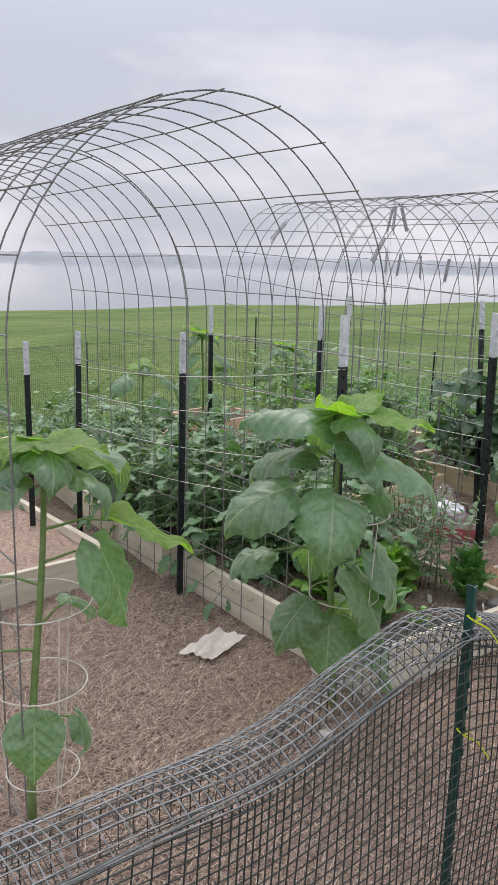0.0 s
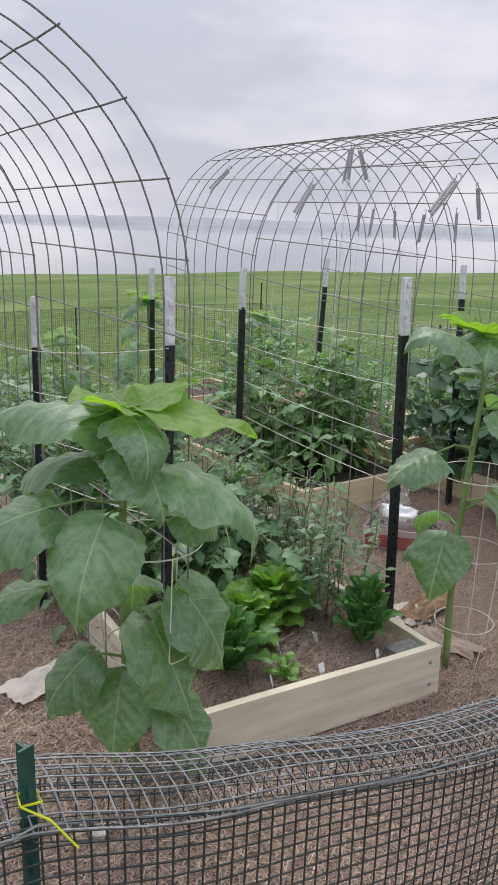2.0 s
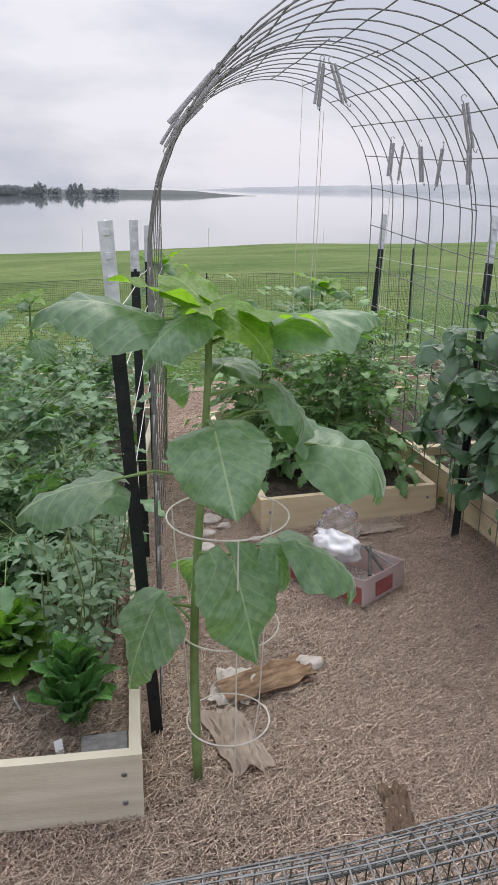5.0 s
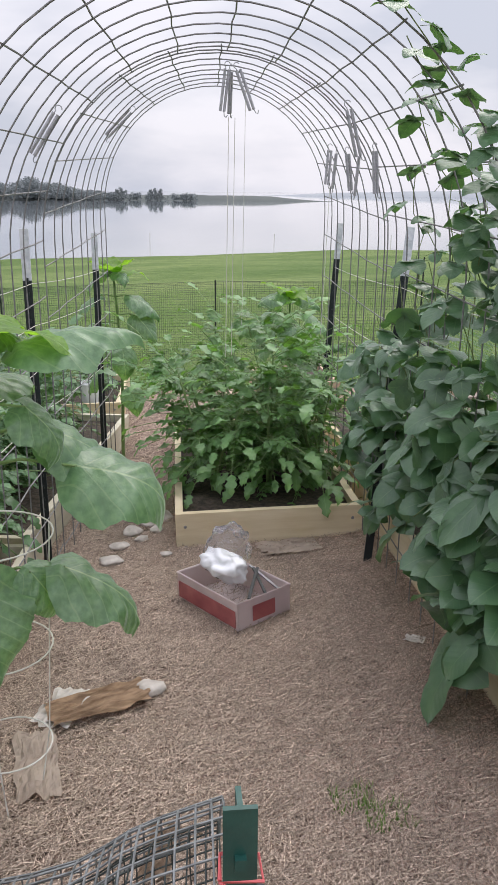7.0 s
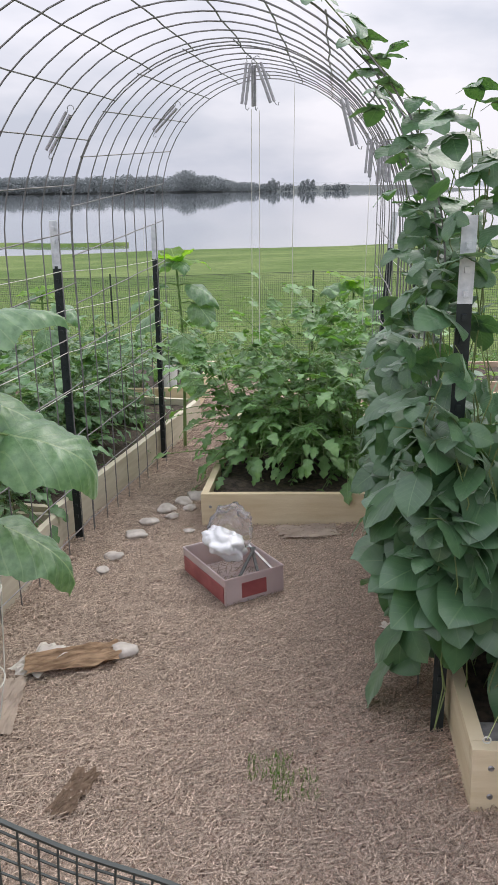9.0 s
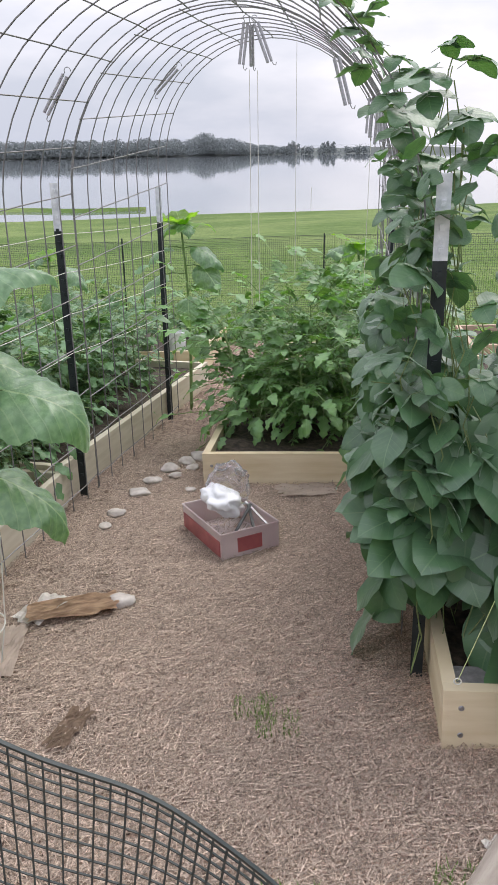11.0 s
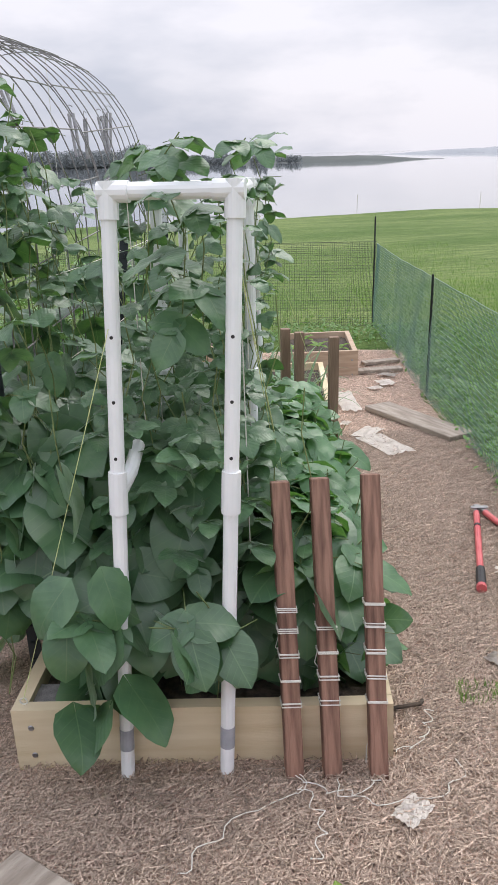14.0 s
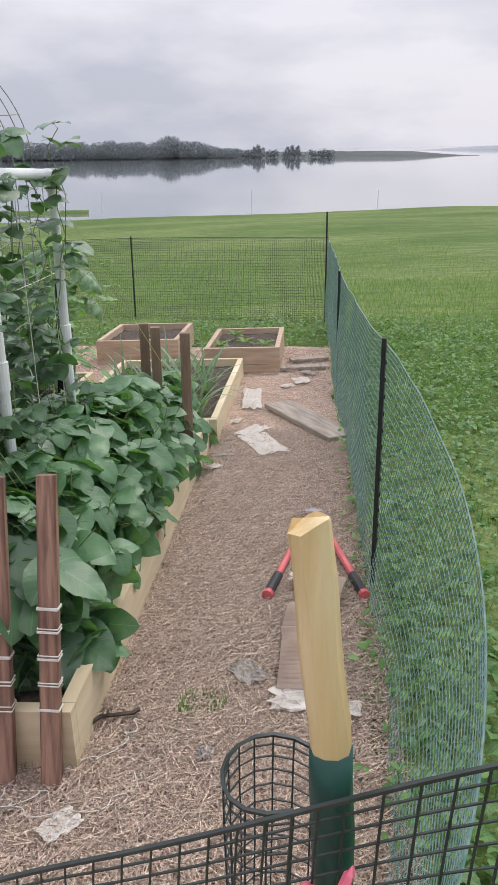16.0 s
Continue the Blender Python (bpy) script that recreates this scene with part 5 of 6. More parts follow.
for k, (x, y, n, xr, yr, zr, size) in enumerate((
        (5.06, 1.70, 34, (4.88, 5.12), (1.62, 1.74), (0.30, 0.92), (0.6, 0.95)),
        (5.06, 1.80, 20, (4.86, 5.14), (1.70, 1.95), (0.80, 1.32), (0.55, 0.85)),
        (5.06, 1.84, 26, (4.86, 4.99), (1.74, 2.05), (-0.06, 0.7), (1.0, 1.5)),
        (5.06, 2.20, 22, (4.88, 5.0), (2.02, 2.45), (0.05, 0.85), (0.9, 1.3)),
        (5.06, 2.70, 20, (4.87, 4.97), (2.45, 2.95), (0.0, 0.9), (0.65, 1.0)),
        (5.06, 3.15, 16, (4.88, 4.98), (2.95, 3.35), (-0.05, 0.7), (0.6, 0.95)))):
    bean_plant(front_label, [wavy((x, y, SOIL_E - 0.03), (sum(xr) / 2 + 0.03, sum(yr) / 2, zr[1]), 9, 0.03, 500 + k)], curtain(n, xr, yr, zr, -125, -30, size, 0.0, 1.5), BEAN_MESH + BEAN_ONE, 520 + k)


def vine_tip(pts, n, seed):
    rnd = random.Random(seed)
    base = pts[0]

    n = int(n * 1.15)

    def spots(r):
        out = []
        for i in range(n):
            f = (i + 0.5) / n * (len(pts) - 1)
            a = Vector(pts[int(f)]).lerp(Vector(pts[min(int(f) + 1, len(pts) - 1)]), f - int(f))
            out.append((a + Vector((r.uniform(-0.05, 0.05), r.uniform(-0.06, 0.02), r.uniform(-0.02, 0.03))), r.uniform(-180, 0), -8 + r.gauss(0, 18), r.uniform(0.5, 0.85) * (1.1 - 0.4 * i / n)))
        return out
    return bean_plant("bean vine climbing the wire arch with small leaves", [pts], spots, BEAN_MESH, seed)


def on_arch(y, z0, z1, n):
    out = []
    for i in range(n + 1):
        z = z0 + (z1 - z0) * i / n
        d = max(0.0, (z - 1.05) / 0.77)
        x = 4.985 - 0.74 * (1 - math.sqrt(max(0.0, 1 - min(1.0, d) ** 2)))
        out.append((x + 0.02 * math.sin(i * 2.3), y + 0.03 * math.sin(i * 1.7 + y), z))
    return out


vine_tip(on_arch(2.02, 0.9, 1.72, 9), 16, 301)
vine_tip(on_arch(2.2, 0.9, 1.66, 9), 14, 302)
vine_tip(on_arch(2.45, 0.8, 1.55, 9), 12, 303)
vine_tip(on_arch(2.8, 0.7, 1.35, 9), 10, 304)
vine_tip([(5.0, 1.8, 0.9), (5.02, 1.82, 1.2), (5.0, 1.85, 1.38), (5.0, 1.84, 1.42), (5.01, 1.86, 1.45)], 9, 305)
for k, (x, y) in enumerate(((5.50, 1.6), (5.45, 2.0), (5.6, 2.4), (5.66, 2.75), (5.3, 2.3))):
    vine_tip([(x, y, 0.9), (x + 0.02, y, 1.1), (x - 0.03, y, 1.25), (x + 0.02, y - 0.02, 1.31)], 7, 310 + k)

# bush beans along the open side of the bed
for k in range(10):
    y = 1.78 + 0.235 * k
    top = 0.40 - 0.10 * max(0.0, y - 2.3) - 0.12 * max(0.0, y - 3.0)
    lean = 0.04 * math.sin(k * 1.9)

    def dome(rnd, y=y, top=top, k=k):
        out = []
        for _ in range(104):
            a, r = rnd.uniform(0, 2 * math.pi), math.sqrt(rnd.random())
            px, py = 5.73 + 0.25 * r * math.cos(a), y + 0.2 * r * math.sin(a)
            pz = top - (0.36 if px > 5.73 else 0.12) * r * r + rnd.uniform(-0.05, 0.03)
            out.append(((px, py, pz), math.degrees(a) * 0.6 - 40 + rnd.gauss(0, 40), -14 - 34 * r + rnd.gauss(0, 16), rnd.uniform(0.6, 0.98)))
        for _ in range(8):
            out.append(((5.72 + rnd.uniform(-0.2, 0.2), y + rnd.uniform(-0.15, 0.15), top - 0.12 + rnd.uniform(-0.06, 0.04)), rnd.uniform(-180, 180), -15, rnd.uniform(0.8, 1.1)))
        return out
    zs = -0.07 - 0.047 * (y - 1.6)
    bean_plant("bushy bean plant with fresh green leaves spilling over the bed", [wavy((5.8, y, zs), (5.80 + lean, y, top), 5, 0.02, 400 + k), wavy((5.8, y, zs), (5.95, y + 0.05, top - 0.08), 5, 0.02, 420 + k)], dome, BUSH_MESH, 440 + k, "bush_bean_plant", "bean plant", "bush bean plants")


# ---- tomatoes and other vegetables ----
def pinnate(mat, seed, L=0.30, pairs=7, size=0.078, shape=lobed):
    rnd = random.Random(seed)
    out = []
    pts = [(0, L * i / 6, -0.05 * (i / 6) ** 2) for i in range(7)]
    for j in range(pairs):
        f = 0.32 + 0.48 * j / max(1, pairs - 1)
        for s in (-1, 1):
            out.append((aim((0, L * f, -0.05 * f * f), 90 - s * rnd.uniform(55, 75), rnd.uniform(-25, 5), rnd.uniform(-20, 20), rnd.uniform(0.75, 1.1) * (1.05 - 0.2 * j)), leaf_grid(size, size * 0.5, shape, 10, 4, 0.25, rnd.uniform(0.3, 0.9), 0.05, 0, 0.2, seed + j)))
    out.append((aim((0, L, -0.05), 90, -18), leaf_grid(size * 1.15, size * 0.62, shape, 10, 4, 0.25, 0.7, 0.05, 0, 0.2, seed)))
    return blades_mesh("tomato_leaf", out, mat, (pts, 0.0016), STEM)


TOM_MESH = [pinnate(TOMLEAF, 500 + k) for k in range(5)]
TOM_FRESH = [pinnate(TOMFRESH, 510 + k) for k in range(5)]


def tomato(x, y, z0, h, spread, n, seed, label="bushy green tomato plant", group="tomato plants", pool=None, name="tomato_plant", category="tomato plant"):
    rnd = random.Random(seed)
    e = thing(name, Matrix.Translation((x, y, z0)), label, category, group)
    tips = []
    for k in range(4):
        a = rnd.uniform(0, 6.28)
        tip = Vector((spread * 0.5 * math.cos(a), spread * 0.5 * math.sin(a), h * rnd.uniform(0.75, 1.0)))
        pts = [Vector((0, 0, -0.02)), Vector((tip.x * 0.2, tip.y * 0.2, h * 0.3)), Vector((tip.x * 0.6, tip.y * 0.6, h * 0.62)), tip]
        part("stem", tube(pts, 0.006, 6, [0.008, 0.007, 0.005, 0.003]), STEM, e)
        tips.append(pts)
    for i in range(n):
        pts = tips[rnd.randrange(4)]
        f = rnd.uniform(0.55, 3.0)
        b = pts[int(min(f, 2.99))].lerp(pts[min(int(f) + 1, 3)], f - int(min(f, 2.99))) if f < 3 else pts[3]
        put_leaf((pool or TOM_MESH)[rnd.randrange(len(pool or TOM_MESH))], aim(b, rnd.uniform(0, 360), rnd.uniform(-30, 35) if f < 2.4 else rnd.uniform(5, 55), rnd.uniform(-20, 20), rnd.uniform(0.7, 1.25) * (spread / 0.34)), e)
    return e


for k, (x, y, h) in enumerate(((4.30, 3.90, 0.64), (4.58, 3.86, 0.62), (4.84, 3.92, 0.72), (4.32, 4.2, 0.74), (4.62, 4.1, 0.76), (4.86, 4.3, 0.8), (4.35, 4.7, 0.72), (4.75, 4.85, 0.8))):
    tomato(x, y, -0.235 - 0.047 * (y - 3.5), h, 0.38, 60, 600 + k, "bushy green tomato plant in a raised bed", pool=TOM_FRESH)
for k, (x, y, h) in enumerate(((2.72, 2.75, 0.42), (3.05, 2.62, 0.44), (2.78, 3.2, 0.52), (3.14, 3.12, 0.52), (2.72, 3.7, 0.55), (3.1, 3.65, 0.56), (2.8, 4.2, 0.55), (3.15, 4.25, 0.55))):
    tomato(x, y, -0.13 - 0.047 * (y - 1.8), h + 0.04, 0.38, 72, 640 + k, "dark green tomato plant in a straw-mulched bed")
for k, (x, y, h) in enumerate(((3.12, 3.45, 0.42), (3.18, 3.9, 0.46), (3.26, 4.35, 0.48), (3.1, 4.8, 0.5), (3.36, 4.95, 0.5), (2.85, 4.9, 0.5))):
    tomato(x, y, slope(x, y) + 0.1, h, 0.29, 44, 660 + k, "dark green tomato plant in a straw-mulched bed")
for k, (x, y, h) in enumerate(((2.75, 5.3, 0.5), (3.15, 5.25, 0.5), (2.8, 5.9, 0.5), (3.2, 5.95, 0.55), (2.05, 4.9, 0.4), (1.75, 5.2, 0.4), (5.3, 3.5, 0.5), (2.0, 6.3, 0.5), (3.45, 6.6, 0.5))):
    tomato(x, y, slope(x, y) + (0.12 if k < 4 else 0.05), h, 0.36, 34, 680 + k, "leafy green vegetable plant in a far bed", "far vegetable plants", None, "vegetable_plant", "vegetable plant")


def feathery(seed, n=34):
    rnd = random.Random(seed)
    out = []
    for i in range(n):
        f = rnd.random()
        out.append((aim((rnd.uniform(-0.05, 0.05), rnd.uniform(-0.05, 0.05), 0.03 + 0.36 * f), rnd.uniform(0, 360), rnd.uniform(-10, 60), 0, rnd.uniform(0.7, 1.3)), leaf_grid(0.034, 0.015, lance, 3, 2, 0.2, 0.3, 0, 0, 0, seed + i)))
    return blades_mesh("pea_shoot", out, PEALEAF, ([(0, 0, -0.02), (0.01, 0, 0.15), (-0.01, 0.01, 0.3), (0.01, 0, 0.42)], 0.0018), VINE)


PEA_MESH = [feathery(700 + 40 * k) for k in range(4)]
for k in range(9):
    rnd = random.Random(760 + k)
    x, y = 3.27 + rnd.uniform(-0.06, 0.05), 2.02 + 0.13 * k
    e = thing("pea_plant", Matrix.Translation((x, y, -0.125 - 0.047 * (y - 1.8))), "wispy grey-green pea plants along the twine", "pea plant", "pea plants")
    for j in range(6):
        put_leaf(PEA_MESH[j % 4], pose(rnd.uniform(-0.07, 0.07), rnd.uniform(-0.07, 0.07), 0, rnd.uniform(-12, 12), rnd.uniform(-12, 12), rnd.uniform(0, 360)) @ Matrix.Diagonal((1.25, 1.25, rnd.uniform(0.9, 1.35), 1)), e, "pea_shoot")

LET_MESH = [blades_mesh("lettuce_leaf", [(Matrix.Identity(4), leaf_grid(0.165, 0.125, spoon, 14, 12, 0.12, 0.7 + 0.3 * k, 0.08, 0, 0.0, 800 + k, 0, 0.07))], LETTUCE) for k in range(3)]
ROM_MESH = [blades_mesh("lettuce_leaf", [(Matrix.Identity(4), leaf_grid(0.18, 0.10, spoon, 14, 12, 0.18, 0.4 + 0.25 * k, 0.06, 0, 0.0, 820 + k, 0, 0.06))], ROMAINE) for k in range(3)]


def lettuce(x, y, z, pool, n, size, upright, label, seed):
    rnd = random.Random(seed)
    e = thing("lettuce", Matrix.Translation((x, y, z)), label, "lettuce", "lettuces")
    part("stem", tube([(0, 0, -0.03), (0, 0, 0.05 + 0.09 * upright)], 0.014, 7), LETTUCE, e)
    for k in range(n):
        f = k / n
        put_leaf(pool[k % 3], aim((0.012 * math.cos(k * 2.4), 0.012 * math.sin(k * 2.4), 0.01 + (0.05 + 0.10 * upright) * f), k * 137.5 + rnd.uniform(-15, 15), (24 + 58 * f) * (1 - upright) + (52 + 38 * f) * upright, rnd.uniform(-12, 12), size * rnd.uniform(0.8, 1.1) * (1.1 - 0.3 * f)), e)
    return e


lettuce(3.05, 2.16, -0.16, LET_MESH, 40, 1.15, 0.62, "loose bright green lettuce head in a mulched bed", 1)
lettuce(2.90, 2.10, -0.16, LET_MESH, 34, 1.0, 0.55, "loose bright green lettuce head in a mulched bed", 2)
lettuce(3.255, 1.85, -0.145, ROM_MESH, 40, 0.86, 1.15, "tall upright dark green lettuce in a mulched bed", 3)
lettuce(2.72, 1.92, -0.15, ROM_MESH, 28, 1.1, 0.85, "dark green lettuce in a mulched bed", 4)
lettuce(2.76, 2.26, -0.16, LET_MESH, 24, 1.0, 0.5, "loose bright green lettuce head in a mulched bed", 5)
lettuce(2.86, 1.78, -0.14, LET_MESH, 10, 0.36, 0.1, "small pale yellow-green lettuce seedling", 6)

STRAP = [blades_mesh("leek_blade", [(Matrix.Identity(4), leaf_grid(0.34, 0.02, strap, 8, 2, 0.5, 0.6 + 0.4 * k, 0, 0, 0, 850 + k))], PEALEAF) for k in range(3)]
for k, (x, y) in enumerate(((5.62, 4.5), (5.78, 4.55), (5.86, 4.75), (5.7, 4.85), (5.5, 4.8), (5.85, 4.3), (5.7, 4.2), (5.5, 4.3), (5.35, 4.5), (5.3, 4.9), (5.9, 4.1), (5.55, 5.15), (5.8, 5.1))):
    e = thing("leek", Matrix.Translation((x, y, slope(x, y) + 0.08)), "spiky blue-green leeks growing in a low bed", "leek", "leeks")
    rnd = random.Random(860 + k)
    for j in range(10):
        put_leaf(STRAP[j % 3], aim((0, 0, 0), j * 137.5, rnd.uniform(45, 82), 0, rnd.uniform(0.75, 1.25)), e, "blade")
SEED_MESH = [blades_mesh("seedling_leaf", [(Matrix.Identity(4), leaf_grid(0.1, 0.05, lance, 6, 4, 0.3, 0.6, 0.03, 0, 0, 870 + k))], SUNYOUNG_BACKLIT) for k in range(2)]
for k, (x, y) in enumerate(((5.82, 5.9), (6.0, 6.0), (6.16, 5.92), (5.9, 6.25))):
    e = thing("seedling", Matrix.Translation((x, y, -0.203)), "small yellow-green seedling in a planter box", "seedling", "seedlings in the planter box")
    part("stem", tube([(0, 0, -0.02), (0, 0, 0.05)], 0.003, 5), STEM, e)
    for j in range(7):
        put_leaf(SEED_MESH[j % 2], aim((0, 0, 0.03), j * 137.5, 38 - 5 * j, 0, 0.9), e)


# ---- loose things on the ground ----
def lay(ob, x, y, dz=0.0, rz=0.0):
    ob.matrix_basis = slope_frame(x, y, slope(x, y) + 0.012 + dz) @ Matrix.Rotation(radians(rz), 4, "Z")
    return ob


def crumpled(w, l, seed, thick=0.004, amp=0.012, ragged=0.25):
    """A torn, buckled sheet with some thickness."""
    rnd = random.Random(seed)
    n = 14
    bm = bmesh.new()
    vs = []
    for j in range(n + 1):
        for i in range(n + 1):
            u, v = i / n - 0.5, j / n - 0.5
            k = 1 + ragged * noise.noise((u * 4 + seed, v * 4, 7))
            vs.append(bm.verts.new((u * w * k, v * l * k, amp * (0.8 + noise.noise((u * 5, v * 5, seed)) + 0.5 * noise.noise((u * 13, v * 13, seed))))))
    for j in range(n):
        for i in range(n):
            a = j * (n + 1) + i
            bm.faces.new((vs[a], vs[a + 1], vs[a + n + 2], vs[a + n + 1]))
    r = bmesh.ops.solidify(bm, geom=list(bm.faces), thickness=thick)
    return bm


def lump(s, seed):
    """A rounded, flattened stone."""
    bm = bmesh.new()
    bmesh.ops.create_icosphere(bm, subdivisions=3, radius=1.0)
    for v in bm.verts:
        k = 1 + 0.3 * noise.noise(v.co * 1.3 + Vector((seed, 0, 0))) + 0.08 * noise.noise(v.co * 4 + Vector((seed, 5, 0)))
        v.co = Vector((v.co.x * s * 0.5, v.co.y * s * 0.38, v.co.z * s * 0.2)) * k
    return bm


def tote():
    e = thing("plastic_tote", slope_frame(4.32, 2.775, slope(4.32, 2.775) + 0.012) @ Matrix.Rotation(radians(-56), 4, "Z"), "clear red-sided plastic tote holding a white bag on mulch", "storage box")
    L, W, H = 0.195, 0.13, 0.11
    def wall(x0, x1, y0, y1, z0=0.0, z1=H):
        return box(x0, x1, y0, y1, z0, z1, 0.001)
    for x0, x1, y0, y1 in ((-L, L, -W, -W + 0.004), (-L, L, W - 0.004, W), (-L, -L + 0.004, -W + 0.0041, W - 0.0041), (L - 0.004, L, -W + 0.0041, W - 0.0041)):
        part("side_wall", wall(x0, x1, y0, y1), CLEAR, e, "scuffed clear plastic")
    part("base", box(-L + 0.005, L - 0.005, -W + 0.005, W - 0.005, 0.001, 0.006), CLEAR, e)
    part("red_liner", box(-L + 0.012, L - 0.012, -W - 0.004, -W - 0.001, 0.01, H * 0.7), RED_DULL, e, "red packet seen through the side")
    part("red_packet", box(L + 0.001, L + 0.004, -0.06, 0.05, 0.02, 0.082, 0.001), RED_DULL, e, "dull red packet seen through the end")
    rim = bmesh.new()
    add_tube(rim, [(-L, -W, H), (L, -W, H), (L, W, H), (-L, W, H), (-L, -W, H)], 0.004, 6)
    part("rim", rim, CLEAR, e)
    return e


RED_DULL = material("dull_red_packet", (0.26, 0.06, 0.065), 0.35, 0.0, (0.38, 0.11, 0.11), 14)
CLEAR = material("scuffed_clear_plastic", (0.72, 0.60, 0.60), 0.3, 0.0, (0.80, 0.70, 0.69), 8)
CLEAR.node_tree.nodes["Principled BSDF"].inputs["Transmission Weight"].default_value = 0.55
tote()


def bag(name, m, size, mat, label, category, seed):
    bm = bmesh.new()
    bmesh.ops.create_icosphere(bm, subdivisions=4, radius=1.0)
    for v in bm.verts:
        d = v.co.normalized()
        k = 1 + 0.35 * noise.noise(d * 2.0 + Vector((seed, 0, 0))) + 0.30 * abs(noise.noise(d * 2.6 + Vector((seed, 3, 0)))) + 0.10 * abs(noise.noise(d * 6 + Vector((seed, 8, 0))))
        v.co = Vector((d.x * size[0], d.y * size[1], d.z * size[2])) * k
    o = link_mesh(name, bm, mat, smooth=True)
    o.matrix_basis = m
    return tagged(o, label, category)


bag("plastic_bag", pose(4.29, 2.80, -0.135, 0, 24, 30), (0.075, 0.09, 0.05), BAG, "crumpled white plastic bag stuffed into the tote", "plastic bag", 2)
FILM = material("clear_film", (0.93, 0.93, 0.95), 0.08, 0.0, (0.96, 0.96, 0.97), 9, bump=0.5, bump_scale=30)
FILM.node_tree.nodes["Principled BSDF"].inputs["IOR"].default_value = 1.13
FILM.node_tree.nodes["Principled BSDF"].inputs["Transmission Weight"].default_value = 0.92
bag("clear_bag", pose(4.30, 2.87, -0.105, 15, 22, 10), (0.085, 0.06, 0.10), FILM, "crinkled clear plastic bag poking out of the tote", "plastic bag", 5)
for k, (dx, dy, rz, mat) in enumerate(((0.06, -0.05, 20, BLACK), (0.08, -0.02, 50, STEEL), (0.03, -0.07, -15, BLACK))):
    o = link_mesh("garden_tag", box(-0.006, 0.006, -0.08, 0.08, -0.003, 0.003, 0.001), mat)
    o.matrix_basis = pose(4.36 + dx, 2.76 + dy, -0.168 + 0.005 * k, 22, 8, rz)
    tagged(o, "small tool handle lying across the open tote", "hand tool", "small tools in the tote")

lay(tagged(link_mesh("bark_slab", crumpled(0.31, 0.14, 3, 0.045, 0.012, 0.22), BARK), "curled brown bark slab lying on the mulch", "bark"), 3.845, 2.115, 0.018, 20)
lay(tagged(link_mesh("stone", lump(0.11, 9), STONE, smooth=True), "flat pale stone beside the bark", "stone", "stones on the path"), 4.0, 2.19, 0.012, 20)
for k, (x, y, s) in enumerate(((3.80, 3.25, 0.11), (3.83, 3.42, 0.10), (3.88, 3.6, 0.12), (3.95, 3.72, 0.11), (4.02, 3.8, 0.14), (3.76, 3.0, 0.09), (3.93, 3.5, 0.07), (4.0, 3.62, 0.08), (3.75, 2.85, 0.07), (4.05, 3.3, 0.06), (2.12, 1.55, 0.06))):
    lay(tagged(link_mesh("stone", lump(s, 20 + k), STONE, smooth=True), "flat pale stone half sunk in mulch", "stone", "stones on the path"), x, y, 0.008, 37 * k)
lay(tagged(link_mesh("torn_card", crumpled(0.26, 0.17, 31, 0.006, 0.014, 0.22), PAPER), "crumpled pale torn cardboard on the mulch", "cardboard"), 2.2, 2.37, 0.006, 20)
lay(tagged(link_mesh("torn_card", crumpled(0.28, 0.16, 33, 0.006, 0.010, 0.3), CARD), "flat brown cardboard piece by the bed", "cardboard"), 4.62, 3.30, 0.004, 8)
lay(tagged(link_mesh("torn_card", crumpled(0.12, 0.30, 35, 0.006, 0.012, 0.3), CARD), "brown corrugated cardboard scrap by a sunflower", "cardboard"), 3.70, 1.86, 0.005, 12)
lay(tagged(link_mesh("torn_card", crumpled(0.07, 0.17, 44, 0.005, 0.008, 0.4), WOOD_POST), "dark brown cardboard scrap trodden into the mulch", "cardboard"), 4.05, 1.49, 0.005, -12)
lay(tagged(link_mesh("torn_card", crumpled(0.13, 0.2, 36, 0.006, 0.014, 0.3), PAPER), "pale cardboard scrap by a sunflower", "cardboard"), 3.74, 2.12, 0.006, -20)
lay(tagged(link_mesh("torn_card", crumpled(0.16, 0.36, 38, 0.004, 0.005, 0.2), PAPER), "pale torn cardboard strip on the path", "cardboard", "torn card on the side path"), 6.27, 3.92, 0.005, 24)
lay(tagged(link_mesh("torn_card", crumpled(0.20, 0.12, 39, 0.004, 0.005, 0.2), PAPER), "pale torn cardboard strip on the path", "cardboard", "torn card on the side path"), 6.2, 4.15, 0.007, 60)
lay(tagged(link_mesh("torn_card", crumpled(0.12, 0.5, 40, 0.004, 0.005, 0.25), PAPER), "pale torn cardboard strip on the path", "cardboard", "torn card on the side path"), 6.14, 4.88, 0.005, 4)
for k, (x, y, s) in enumerate(((6.07, 3.75, 0.1), (6.05, 3.55, 0.08), (6.45, 5.35, 0.16), (6.5, 5.6, 0.13), (6.36, 5.2, 0.1), (6.09, 4.35, 0.08), (6.36, 1.83, 0.11), (6.62, 1.68, 0.09), (6.0, 1.26, 0.09), (6.28, 1.5, 0.05), (4.93, 2.35, 0.07), (5.13, 1.12, 0.06))):
    lay(tagged(link_mesh("card_scrap", crumpled(s, s * 0.7, 50 + k, 0.004, 0.007, 0.3), PAPER if k % 3 else STONE), "small pale scrap lying on the mulch", "scrap", "scraps on the mulch"), x, y, 0.004, 51 * k)
for k, (x, y, w, l) in enumerate(((6.45, 5.75, 0.35, 0.1), (6.5, 6.05, 0.3, 0.09))):
    lay(tagged(link_mesh("flat_board", box(-w / 2, w / 2, -l / 2, l / 2, 0, 0.025, 0.003), WOOD_GREY), "short weathered board lying by the planter box", "board", "boards by the planter"), x, y, 0.0, 6 + 9 * k)
